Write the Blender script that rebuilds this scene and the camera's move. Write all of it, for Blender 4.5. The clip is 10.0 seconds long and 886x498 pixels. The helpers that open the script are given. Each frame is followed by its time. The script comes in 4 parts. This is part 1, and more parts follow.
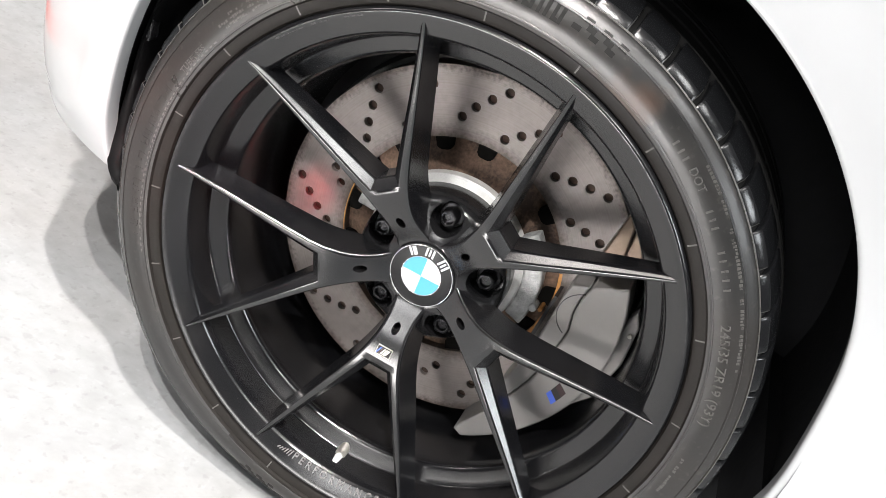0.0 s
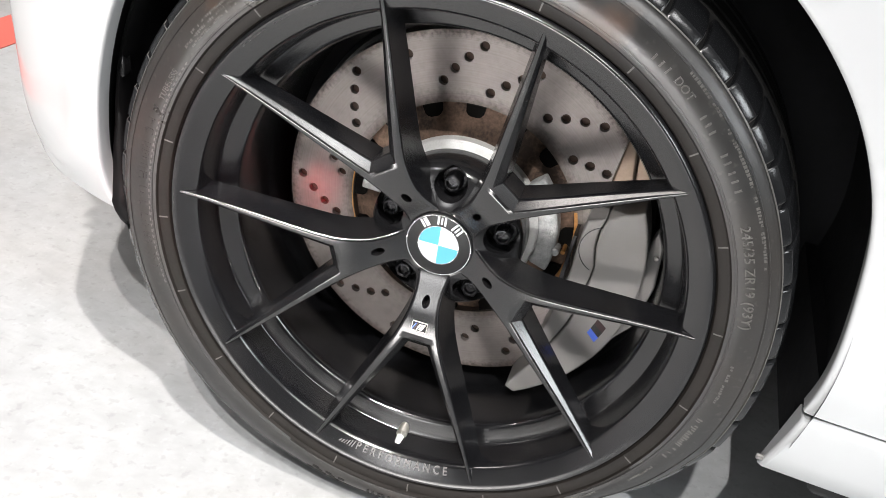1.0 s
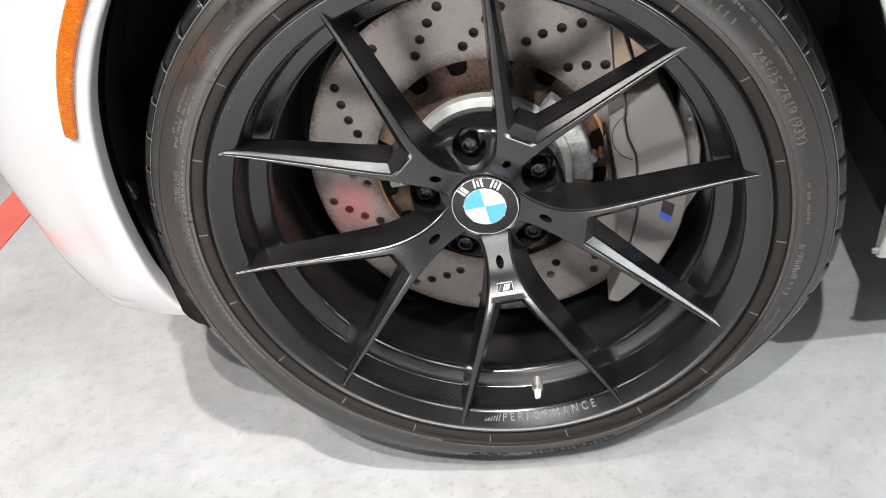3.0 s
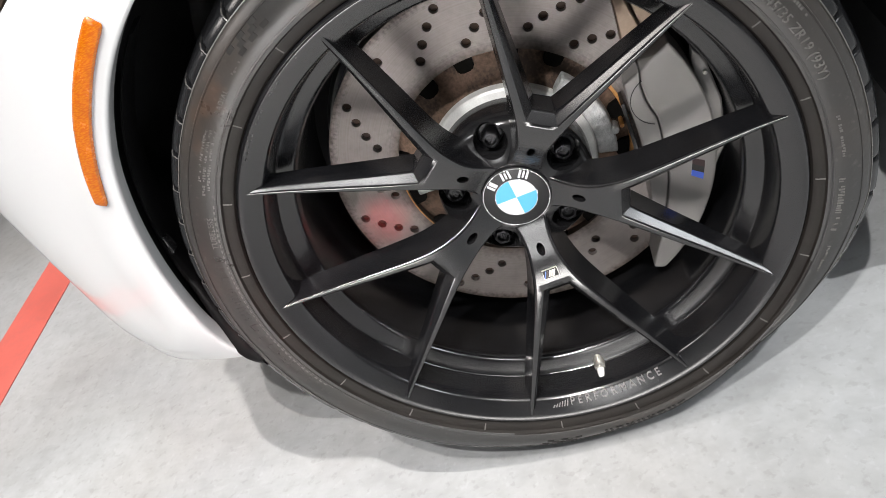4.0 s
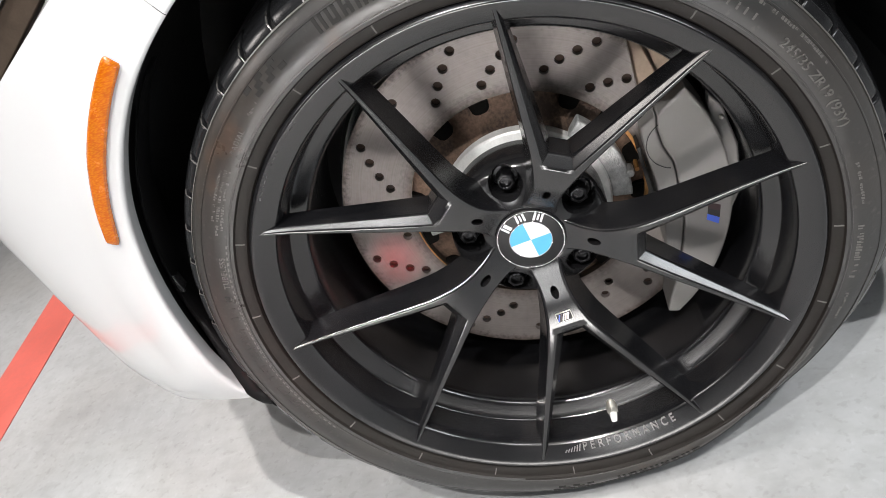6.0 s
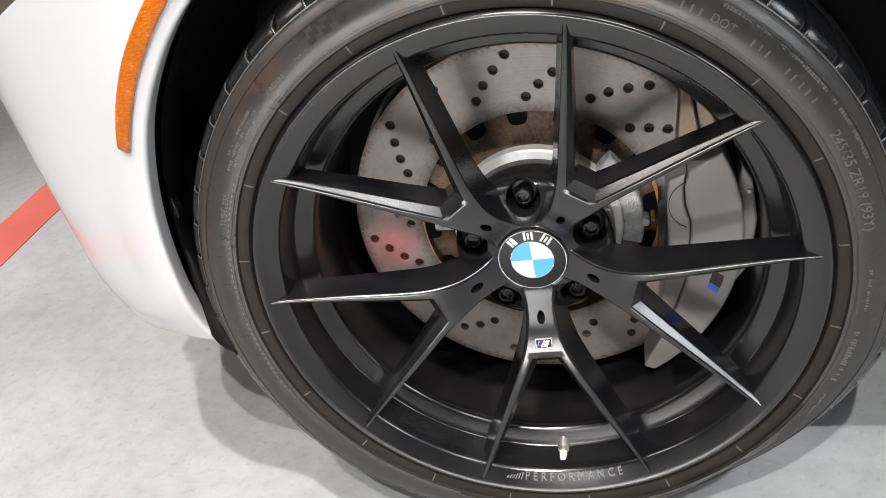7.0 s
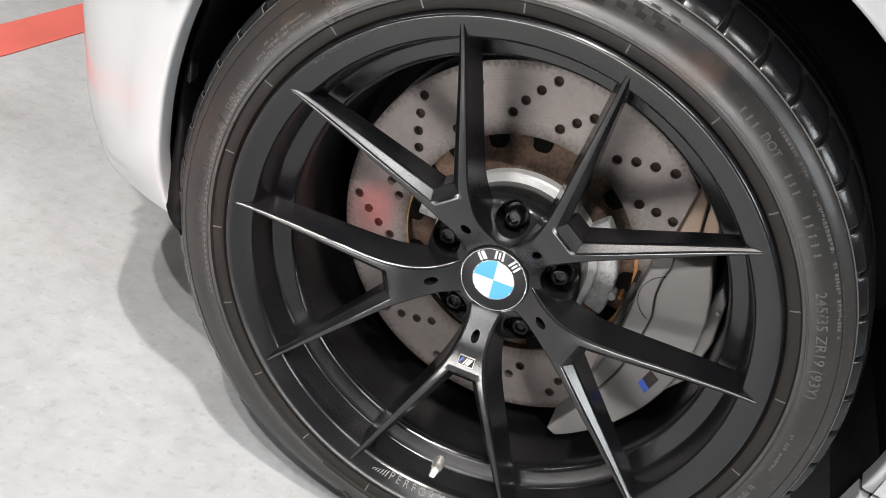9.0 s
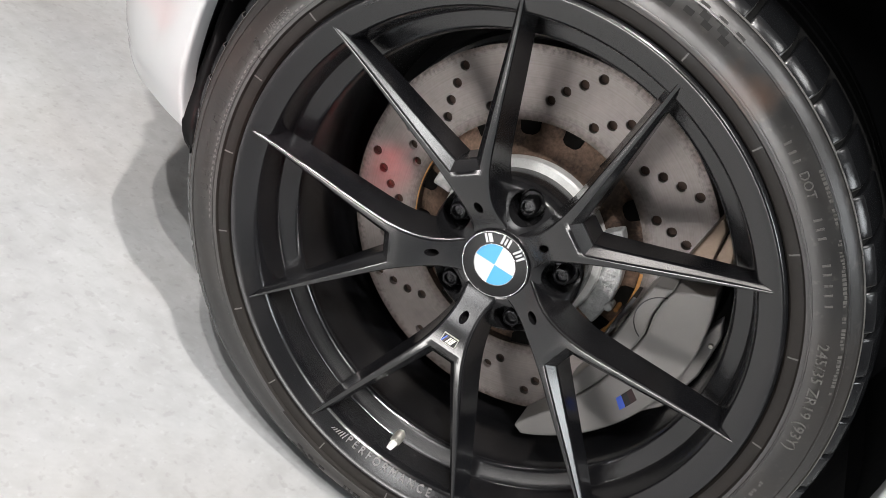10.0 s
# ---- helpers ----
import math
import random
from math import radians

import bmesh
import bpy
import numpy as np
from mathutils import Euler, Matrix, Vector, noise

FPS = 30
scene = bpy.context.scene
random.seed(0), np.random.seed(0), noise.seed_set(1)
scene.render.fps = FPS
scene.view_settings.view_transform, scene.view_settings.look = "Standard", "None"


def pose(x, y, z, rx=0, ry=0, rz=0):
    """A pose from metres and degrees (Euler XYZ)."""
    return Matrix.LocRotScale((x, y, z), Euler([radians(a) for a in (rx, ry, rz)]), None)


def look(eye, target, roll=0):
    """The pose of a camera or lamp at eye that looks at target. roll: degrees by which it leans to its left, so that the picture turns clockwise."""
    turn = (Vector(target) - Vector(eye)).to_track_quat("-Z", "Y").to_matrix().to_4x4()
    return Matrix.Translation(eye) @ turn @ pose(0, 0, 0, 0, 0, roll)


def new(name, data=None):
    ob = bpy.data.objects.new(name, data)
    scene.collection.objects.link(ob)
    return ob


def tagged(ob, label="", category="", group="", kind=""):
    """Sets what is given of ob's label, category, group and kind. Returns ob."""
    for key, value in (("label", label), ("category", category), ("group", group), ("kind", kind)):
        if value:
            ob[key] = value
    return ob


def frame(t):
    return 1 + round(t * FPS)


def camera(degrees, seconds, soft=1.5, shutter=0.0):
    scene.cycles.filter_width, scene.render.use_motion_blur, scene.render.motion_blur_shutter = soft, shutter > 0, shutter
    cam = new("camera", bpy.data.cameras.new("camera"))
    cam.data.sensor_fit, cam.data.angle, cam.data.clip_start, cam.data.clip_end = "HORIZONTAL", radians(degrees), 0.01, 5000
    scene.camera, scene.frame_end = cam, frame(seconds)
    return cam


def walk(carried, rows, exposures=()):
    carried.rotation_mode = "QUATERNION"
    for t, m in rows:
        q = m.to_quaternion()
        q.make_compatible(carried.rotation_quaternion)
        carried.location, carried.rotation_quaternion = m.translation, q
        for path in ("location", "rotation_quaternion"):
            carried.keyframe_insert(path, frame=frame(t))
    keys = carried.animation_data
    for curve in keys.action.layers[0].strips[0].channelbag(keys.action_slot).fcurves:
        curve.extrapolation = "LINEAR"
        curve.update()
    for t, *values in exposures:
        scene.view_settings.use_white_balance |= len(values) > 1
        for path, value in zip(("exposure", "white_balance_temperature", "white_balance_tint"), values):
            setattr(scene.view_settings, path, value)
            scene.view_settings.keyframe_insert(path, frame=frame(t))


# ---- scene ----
cam = camera(52.2, 10.0, soft=0.85)
PATH = [
    (0.0, 0.1219, -0.7431, 0.7598, 58.84, -23.50, 22.35),
    (0.5, 0.1263, -0.7435, 0.7640, 58.84, -17.70, 19.74),
    (1.0, 0.1405, -0.7399, 0.7634, 58.45, -11.53, 17.38),
    (1.5, 0.1497, -0.7382, 0.7665, 58.28, -5.13, 14.53),
    (2.0, 0.1516, -0.7381, 0.7688, 57.36, 1.35, 11.48),
    (2.5, 0.1524, -0.7361, 0.7721, 56.59, 7.57, 8.82),
    (4.0, 0.1415, -0.7301, 0.7840, 53.68, 22.88, 1.71),
    (4.5, 0.1431, -0.7237, 0.7905, 53.76, 26.10, -0.34),
    (5.0, 0.1387, -0.7229, 0.7916, 53.73, 27.43, -1.57),
    (5.5, 0.1379, -0.7189, 0.7929, 54.40, 26.54, -0.72),
    (7.0, 0.1057, -0.7213, 0.7819, 58.55, 8.72, 9.52),
    (7.5, 0.1000, -0.7237, 0.7760, 59.42, 2.38, 12.49),
    (8.0, 0.1026, -0.7247, 0.7674, 59.88, -3.78, 15.42),
    (8.5, 0.1050, -0.7254, 0.7640, 59.21, -9.28, 18.18),
    (9.0, 0.1073, -0.7234, 0.7592, 58.52, -14.77, 21.57),
    (9.5, 0.1021, -0.7209, 0.7499, 57.16, -20.42, 25.12),
    (10.0, 0.1003, -0.7176, 0.7331, 55.60, -25.33, 28.14),
]
walk(cam, [(t, pose(*p)) for t, *p in PATH], exposures=[(0.0, 0.47), (1.5, 0.45), (2.5, 0.37), (4.0, 0.23), (5.5, 0.20), (7.0, 0.13), (9.0, 0.08), (10.0, 0.05)])

# ---- light ----
world = bpy.data.worlds.new("world")
scene.world = world
world.use_nodes = True
world.node_tree.nodes["Background"].inputs[0].default_value = (0.55, 0.57, 0.6, 1)
world.node_tree.nodes["Background"].inputs[1].default_value = 0.11


def lamp(name, eye, target, watts, size, colour=(1, 0.995, 0.99)):
    data = bpy.data.lights.new(name, "AREA")
    data.shape, data.size, data.energy, data.color = "DISK", size, watts, colour
    ob = new(name, data)
    ob.matrix_world = look(eye, target)
    return ob


def panel(name, eye, target, watts, wide, high, colour=(1, 0.995, 0.99)):
    ob = lamp(name, eye, target, watts, wide, colour)
    ob.data.shape, ob.data.size_y = "RECTANGLE", high
    return ob


def beam(name, eye, target, watts, degrees, blend=0.7, size=0.035, colour=(1, 0.99, 0.98)):
    data = bpy.data.lights.new(name, "SPOT")
    data.energy, data.color, data.spot_size, data.spot_blend, data.shadow_soft_size = watts, colour, radians(degrees), blend, size
    ob = new(name, data)
    ob.matrix_world = look(eye, target)
    return ob


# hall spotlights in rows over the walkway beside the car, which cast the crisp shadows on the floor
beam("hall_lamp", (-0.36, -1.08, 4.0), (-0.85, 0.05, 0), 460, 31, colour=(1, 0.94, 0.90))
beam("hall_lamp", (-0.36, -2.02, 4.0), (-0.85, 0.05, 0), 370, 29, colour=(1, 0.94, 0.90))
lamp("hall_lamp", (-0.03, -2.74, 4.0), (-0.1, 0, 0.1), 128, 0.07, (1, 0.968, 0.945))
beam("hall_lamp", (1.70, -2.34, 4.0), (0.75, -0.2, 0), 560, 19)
# unseen panels, added for the sheen on the spokes' inner bevels
panel("bevel_sheen_panel", (-3.20, -1.09, 3.05), (0.13, 0, 0.40), 27, 0.82, 0.98, (1, 0.94, 0.90))
panel("bevel_sheen_panel", (1.73, -1.80, 3.70), (-0.13, 0, 0.40), 33, 0.80, 0.88)
panel("bevel_sheen_panel", (3.57, -1.83, 2.47), (0.13, 0, 0.22), 42, 1.15, 1.05, (0.93, 0.97, 1))
# unseen lamp added low in front of the wheel, which throws the shadows of the spokes up across the brake disc
uplight = lamp("low_uplight", (-0.14, -0.95, 0.035), (0.02, 0.05, 0.36), 1.4, 0.50, (1, 0.965, 0.94))
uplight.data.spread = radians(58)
# unseen panel across the hall, added for the sheen on the lowest spoke's stem
panel("stem_sheen_panel", (-1.30, -5.4, 2.75), (0, 0, 0.25), 46, 1.1, 1.5)
# red show light, a narrow beam on the brake
beam("red_show_light", (0.30, -3.0, 2.10), (-0.157, 0.074, 0.293), 800, 0.82, 1.0, 0.01, (1, 0.04, 0.06))
# second, unseen beam, added to tint the left rim and tyre red
beam("red_show_light", (0.30, -3.0, 2.10), (-0.255, -0.05, 0.33), 150, 3.6, 1.0, 0.02, (1, 0.05, 0.08))

# ---- materials ----
H = 0.318      # height of the hub
TURN = 3.5     # turn of the wheel about its axle


def material(name, base, rough=0.5, metal=0.0, vary=0.15, scale=20.0, bump=0.0, bump_scale=150.0, coat=0.0, second=None, spot=0.5, ior=1.5, rough_vary=0.1):
    m = bpy.data.materials.new(name)
    m.use_nodes = True
    n, l = m.node_tree.nodes, m.node_tree.links
    b = n["Principled BSDF"]
    tc = n.new("ShaderNodeTexCoord")
    big = n.new("ShaderNodeTexNoise")
    big.inputs["Scale"].default_value, big.inputs["Detail"].default_value = scale, 6
    fine = n.new("ShaderNodeTexNoise")
    fine.inputs["Scale"].default_value, fine.inputs["Detail"].default_value = scale * 9, 4
    l.new(tc.outputs["Object"], big.inputs["Vector"])
    l.new(tc.outputs["Object"], fine.inputs["Vector"])
    add = n.new("ShaderNodeMath")
    add.operation = "MULTIPLY_ADD"
    add.inputs[1].default_value = 0.45
    l.new(fine.outputs["Fac"], add.inputs[0])
    l.new(big.outputs["Fac"], add.inputs[2])
    ramp = n.new("ShaderNodeValToRGB")
    ramp.color_ramp.elements[0].position, ramp.color_ramp.elements[1].position = spot, spot + 0.45
    dark = second or tuple(c * (1 - vary) for c in base)
    ramp.color_ramp.elements[0].color, ramp.color_ramp.elements[1].color = (*dark, 1), (*base, 1)
    l.new(add.outputs[0], ramp.inputs["Fac"])
    l.new(ramp.outputs["Color"], b.inputs["Base Color"])
    mr = n.new("ShaderNodeMapRange")
    mr.inputs["From Min"].default_value, mr.inputs["From Max"].default_value = 0.4, 1.0
    mr.inputs["To Min"].default_value, mr.inputs["To Max"].default_value = max(rough - rough_vary, 0.02), min(rough + rough_vary, 1)
    l.new(add.outputs[0], mr.inputs["Value"])
    l.new(mr.outputs[0], b.inputs["Roughness"])
    b.inputs["Metallic"].default_value, b.inputs["IOR"].default_value = metal, ior
    b.inputs["Coat Weight"].default_value, b.inputs["Coat Roughness"].default_value = coat, 0.04
    if bump:
        bn = n.new("ShaderNodeTexNoise")
        bn.inputs["Scale"].default_value, bn.inputs["Detail"].default_value = bump_scale, 5
        l.new(tc.outputs["Object"], bn.inputs["Vector"])
        bp = n.new("ShaderNodeBump")
        bp.inputs["Strength"].default_value, bp.inputs["Distance"].default_value = bump, 0.002
        l.new(bn.outputs["Fac"], bp.inputs["Height"])
        l.new(bp.outputs["Normal"], b.inputs["Normal"])
    return m


M_FLOOR = material("polished_concrete", (0.440, 0.453, 0.462), 0.42, vary=0.20, scale=3.0, bump=0.04, bump_scale=60, rough_vary=0.14)


def concrete_wear(m):
    """Warm stains, pale scratches and fine grit."""
    n, l = m.node_tree.nodes, m.node_tree.links
    b = n["Principled BSDF"]
    tc = n.new("ShaderNodeTexCoord")
    now = b.inputs["Base Color"].links[0].from_socket
    for scale, lo, hi, tint, fac, stretch in ((1.7, 0.50, 0.72, (0.84, 0.78, 0.73, 1), 0.6, (1, 1, 1)), (9.0, 0.52, 0.75, (0.84, 0.84, 0.83, 1), 0.55, (1, 1.3, 1)),
                                              (150.0, 0.45, 0.75, (0.86, 0.86, 0.87, 1), 0.3, (1, 1, 1)), (38.0, 0.44, 0.64, (0.82, 0.815, 0.80, 1), 0.45, (1, 1, 1)), (70.0, 0.64, 0.70, (1.18, 1.18, 1.18, 1), 0.3, (0.3, 1.2, 1)), (85.0, 0.58, 0.66, (0.72, 0.705, 0.69, 1), 0.38, (1, 1, 1)), (110.0, 0.60, 0.68, (1.16, 1.17, 1.18, 1), 0.4, (1, 0.7, 1))):
        mp = n.new("ShaderNodeMapping")
        mp.inputs["Scale"].default_value = stretch
        mp.inputs["Rotation"].default_value = (0, 0, 0.5 if stretch[0] < 1 else 0)
        ns = n.new("ShaderNodeTexNoise")
        ns.inputs["Scale"].default_value, ns.inputs["Detail"].default_value = scale, 7
        l.new(tc.outputs["Object"], mp.inputs["Vector"])
        l.new(mp.outputs["Vector"], ns.inputs["Vector"])
        ramp = n.new("ShaderNodeValToRGB")
        ramp.color_ramp.elements[0].position, ramp.color_ramp.elements[1].position = lo, hi
        ramp.color_ramp.elements[0].color, ramp.color_ramp.elements[1].color = (1, 1, 1, 1), tint
        l.new(ns.outputs["Fac"], ramp.inputs["Fac"])
        mul = n.new("ShaderNodeMix")
        mul.data_type, mul.blend_type, mul.clamp_result = "RGBA", "MULTIPLY", False
        mul.inputs["Factor"].default_value = fac
        l.new(now, mul.inputs["A"])
        l.new(ramp.outputs["Color"], mul.inputs["B"])
        now = mul.outputs["Result"]
    l.new(now, b.inputs["Base Color"])


concrete_wear(M_FLOOR)
M_WALL = material("hall_wall", (0.22, 0.22, 0.22), 0.7, vary=0.1, scale=2)
M_CEIL = material("hall_ceiling", (0.5, 0.5, 0.5), 0.8, vary=0.1, scale=2)
M_TAPE = material("red_floor_paint", (0.66, 0.15, 0.12), 0.45, vary=0.2, scale=14, bump=0.1)
M_WHITE = material("white_car_paint", (0.535, 0.547, 0.556), 0.3, vary=0.02, scale=3, coat=1.0, rough_vary=0.03)
M_BLACK = material("satin_black_wheel_paint", (0.0080, 0.0082, 0.0094), 0.205, metal=0.0, vary=0.3, scale=25, bump=0.02, bump_scale=900, rough_vary=0.04, ior=1.7)


def specks(m, amount=0.16):
    """Sparse pale dust on dark paint."""
    n, l = m.node_tree.nodes, m.node_tree.links
    b = n["Principled BSDF"]
    tc = n.new("ShaderNodeTexCoord")
    now = b.inputs["Base Color"].links[0].from_socket
    for scale, lo, hi, most in ((420.0, 0.70, 0.76, amount), (26.0, 0.52, 0.80, 0.03)):
        ns = n.new("ShaderNodeTexNoise")
        ns.inputs["Scale"].default_value, ns.inputs["Detail"].default_value = scale, 3
        l.new(tc.outputs["Object"], ns.inputs["Vector"])
        mr = n.new("ShaderNodeMapRange")
        mr.inputs["From Min"].default_value, mr.inputs["From Max"].default_value, mr.inputs["To Max"].default_value = lo, hi, most
        l.new(ns.outputs["Fac"], mr.inputs["Value"])
        mix = n.new("ShaderNodeMix")
        mix.data_type = "RGBA"
        l.new(mr.outputs[0], mix.inputs["Factor"])
        l.new(now, mix.inputs["A"])
        mix.inputs["B"].default_value = (0.30, 0.27, 0.24, 1)
        now = mix.outputs["Result"]
    l.new(now, b.inputs["Base Color"])


specks(M_BLACK)
M_GLOSSBLACK = material("gloss_black_paint", (0.014, 0.014, 0.015), 0.16, vary=0.2, scale=30, rough_vary=0.04)
M_RUBBER = material("tyre_rubber", (0.022, 0.0217, 0.0212), 0.36, vary=0.30, scale=14, bump=0.08, bump_scale=320, rough_vary=0.12, ior=1.58)
M_BEAD = material("brown_bead_rubber", (0.017, 0.0145, 0.0127), 0.5, vary=0.35, scale=30, bump=0.1, bump_scale=200, ior=1.3)
# the same rubber darkened: shade on the tread, put into the colour
M_TREAD_SHADE = material("shaded_tread_rubber", (0.008, 0.008, 0.008), 0.8, vary=0.4, scale=60, ior=1.3)
M_DULL = material("dull_raised_rubber", (0.016, 0.0157, 0.015), 0.6, vary=0.3, scale=60, ior=1.35)


def dusty(m):
    """Brown dust in uneven patches over the rubber."""
    n, l = m.node_tree.nodes, m.node_tree.links
    b = n["Principled BSDF"]
    tc = n.new("ShaderNodeTexCoord")
    now = b.inputs["Base Color"].links[0].from_socket
    for scale, lo, hi, tint, most in ((6.0, 0.48, 0.70, (0.038, 0.030, 0.0245, 1), 0.6), (10.0, 0.64, 0.74, (0.10, 0.052, 0.030, 1), 0.5), (160.0, 0.60, 0.72, (0.085, 0.079, 0.070, 1), 0.3)):
        ns = n.new("ShaderNodeTexNoise")
        ns.inputs["Scale"].default_value, ns.inputs["Detail"].default_value = scale, 6
        l.new(tc.outputs["Object"], ns.inputs["Vector"])
        mr = n.new("ShaderNodeMapRange")
        mr.inputs["From Min"].default_value, mr.inputs["From Max"].default_value, mr.inputs["To Max"].default_value = lo, hi, most
        l.new(ns.outputs["Fac"], mr.inputs["Value"])
        mix = n.new("ShaderNodeMix")
        mix.data_type = "RGBA"
        l.new(mr.outputs[0], mix.inputs["Factor"])
        l.new(now, mix.inputs["A"])
        mix.inputs["B"].default_value = tint
        now = mix.outputs["Result"]
    l.new(now, b.inputs["Base Color"])


dusty(M_RUBBER)
M_TREAD = material("tread_rubber", (0.010, 0.0105, 0.0115), 0.20, vary=0.3, scale=30, bump=0.04, bump_scale=300, rough_vary=0.05)
# pale grey that paints the glint along one edge of each tread block
M_EDGE_GLINT = material("rubber_edge_glint", (0.060, 0.059, 0.057), 0.30, vary=0.6, scale=90)
# paler than the sidewall: the glints on raised rubber, put into the colour
M_MOULD = material("glinting_raised_rubber", (0.11, 0.107, 0.10), 0.3, vary=0.2, scale=60)
M_DISC = material("brushed_brake_steel", (0.215, 0.192, 0.182), 0.5, metal=0.3, vary=0.3, scale=20)


def brushed(m, scale=700.0):
    """Fine turned grooves round the object's own axle."""
    n, l = m.node_tree.nodes, m.node_tree.links
    tc = n.new("ShaderNodeTexCoord")
    flat = n.new("ShaderNodeVectorMath")
    flat.operation = "MULTIPLY"
    flat.inputs[1].default_value = (1, 0, 1)
    far = n.new("ShaderNodeVectorMath")
    far.operation = "LENGTH"
    l.new(tc.outputs["Object"], flat.inputs[0])
    l.new(flat.outputs[0], far.inputs[0])
    wob = n.new("ShaderNodeTexNoise")
    wob.inputs["Scale"].default_value = 9
    l.new(tc.outputs["Object"], wob.inputs["Vector"])
    mix = n.new("ShaderNodeMath")
    mix.operation = "MULTIPLY_ADD"
    mix.inputs[1].default_value = 0.004
    l.new(wob.outputs["Fac"], mix.inputs[0])
    l.new(far.outputs["Value"], mix.inputs[2])
    ns = n.new("ShaderNodeTexNoise")
    ns.noise_dimensions = "1D"
    ns.inputs["Scale"].default_value, ns.inputs["Detail"].default_value = scale, 6
    l.new(mix.outputs[0], ns.inputs["W"])
    bp = n.new("ShaderNodeBump")
    bp.inputs["Strength"].default_value, bp.inputs["Distance"].default_value = 0.12, 0.001
    l.new(ns.outputs["Fac"], bp.inputs["Height"])
    b = n["Principled BSDF"]
    l.new(bp.outputs["Normal"], b.inputs["Normal"])
    old = b.inputs["Base Color"].links[0].from_socket
    ramp = n.new("ShaderNodeValToRGB")
    ramp.color_ramp.elements[0].position, ramp.color_ramp.elements[1].position = 0.3, 0.6
    ramp.color_ramp.elements[0].color = (0.72, 0.69, 0.67, 1)
    l.new(ns.outputs["Fac"], ramp.inputs["Fac"])
    mul = n.new("ShaderNodeMix")
    mul.data_type, mul.blend_type = "RGBA", "MULTIPLY"
    mul.inputs["Factor"].default_value = 0.4
    l.new(old, mul.inputs["A"])
    l.new(ramp.outputs["Color"], mul.inputs["B"])
    l.new(mul.outputs["Result"], b.inputs["Base Color"])
    return m


brushed(M_DISC)


def disc_wear(m):
    """Rust that creeps in from both edges of the swept ring, and dark pits along them."""
    n, l = m.node_tree.nodes, m.node_tree.links
    b = n["Principled BSDF"]
    tc = n.new("ShaderNodeTexCoord")
    flat = n.new("ShaderNodeVectorMath")
    flat.operation = "MULTIPLY"
    flat.inputs[1].default_value = (1, 0, 1)
    far = n.new("ShaderNodeVectorMath")
    far.operation = "LENGTH"
    l.new(tc.outputs["Object"], flat.inputs[0])
    l.new(flat.outputs[0], far.inputs[0])
    now = b.inputs["Base Color"].links[0].from_socket
    for scale, spread, curve, tint, most in ((70.0, 0.014, ((0.1185, 0.9), (0.1225, 0.35), (0.128, 0.0), (0.184, 0.0), (0.188, 0.3), (0.1905, 0.8)), (0.10, 0.062, 0.042, 1), 0.75),
                                             (260.0, 0.02, ((0.1185, 1.0), (0.1235, 0.55), (0.134, 0.0), (0.182, 0.0), (0.1875, 0.5), (0.1905, 1.0)), (0.035, 0.028, 0.024, 1), 0.8)):
        ns = n.new("ShaderNodeTexNoise")
        ns.inputs["Scale"].default_value, ns.inputs["Detail"].default_value = scale, 6
        l.new(tc.outputs["Object"], ns.inputs["Vector"])
        wob = n.new("ShaderNodeMath")
        wob.operation = "MULTIPLY_ADD"
        wob.inputs[1].default_value = spread
        l.new(ns.outputs["Fac"], wob.inputs[0])
        l.new(far.outputs["Value"], wob.inputs[2])
        low = n.new("ShaderNodeMath")
        low.operation = "SUBTRACT"
        low.inputs[1].default_value = spread * 0.5
        l.new(wob.outputs[0], low.inputs[0])
        mr = n.new("ShaderNodeMapRange")
        mr.inputs["From Min"].default_value, mr.inputs["From Max"].default_value = 0.11, 0.20
        l.new(low.outputs[0], mr.inputs["Value"])
        ramp = n.new("ShaderNodeValToRGB")
        els = ramp.color_ramp.elements
        while len(els) < len(curve):
            els.new(0.5)
        for e, (r, v) in zip(els, curve):
            e.position, e.color = (r - 0.11) / 0.09, (v * most, v * most, v * most, 1)
        l.new(mr.outputs[0], ramp.inputs["Fac"])
        mix = n.new("ShaderNodeMix")
        mix.data_type = "RGBA"
        l.new(ramp.outputs["Color"], mix.inputs["Factor"])
        l.new(now, mix.inputs["A"])
        mix.inputs["B"].default_value = tint
        now = mix.outputs["Result"]
    l.new(now, b.inputs["Base Color"])


disc_wear(M_DISC)
M_RUST = material("rusty_steel", (0.21, 0.135, 0.095), 0.7, metal=0.2, vary=0.5, scale=34, bump=0.5, bump_scale=160, second=(0.035, 0.020, 0.012), spot=0.60)
M_CORE = material("dark_rust", (0.045, 0.024, 0.014), 0.85, vary=0.5, scale=60)
M_ORANGE = material("orange_rust", (0.48, 0.22, 0.06), 0.7, vary=0.5, scale=60, bump=0.3)
M_ALU = material("machined_aluminium", (0.90, 0.90, 0.88), 0.42, metal=0.35, vary=0.25, scale=60)
M_CAST = material("cast_aluminium", (0.60, 0.61, 0.61), 0.5, metal=0.4, vary=0.5, scale=120, bump=0.6, bump_scale=500)
M_CALIPER = material("grey_caliper_paint", (0.196, 0.189, 0.183), 0.5, metal=0.1, vary=0.06, scale=20, coat=0.3)
M_PADEND = material("brown_pad_steel", (0.20, 0.152, 0.115), 0.45, metal=0.7, vary=0.3, scale=50)
# near-black, without sheen: the shade inside the bell's slots, put into the colour
M_SLOT_SHADE = material("slot_shade_black", (0.004, 0.0035, 0.003), 0.9, vary=0.3, scale=30, ior=1.2)
M_DARK = material("dark_plastic", (0.010, 0.010, 0.0105), 0.5, vary=0.3, scale=20, bump=0.2, bump_scale=120)
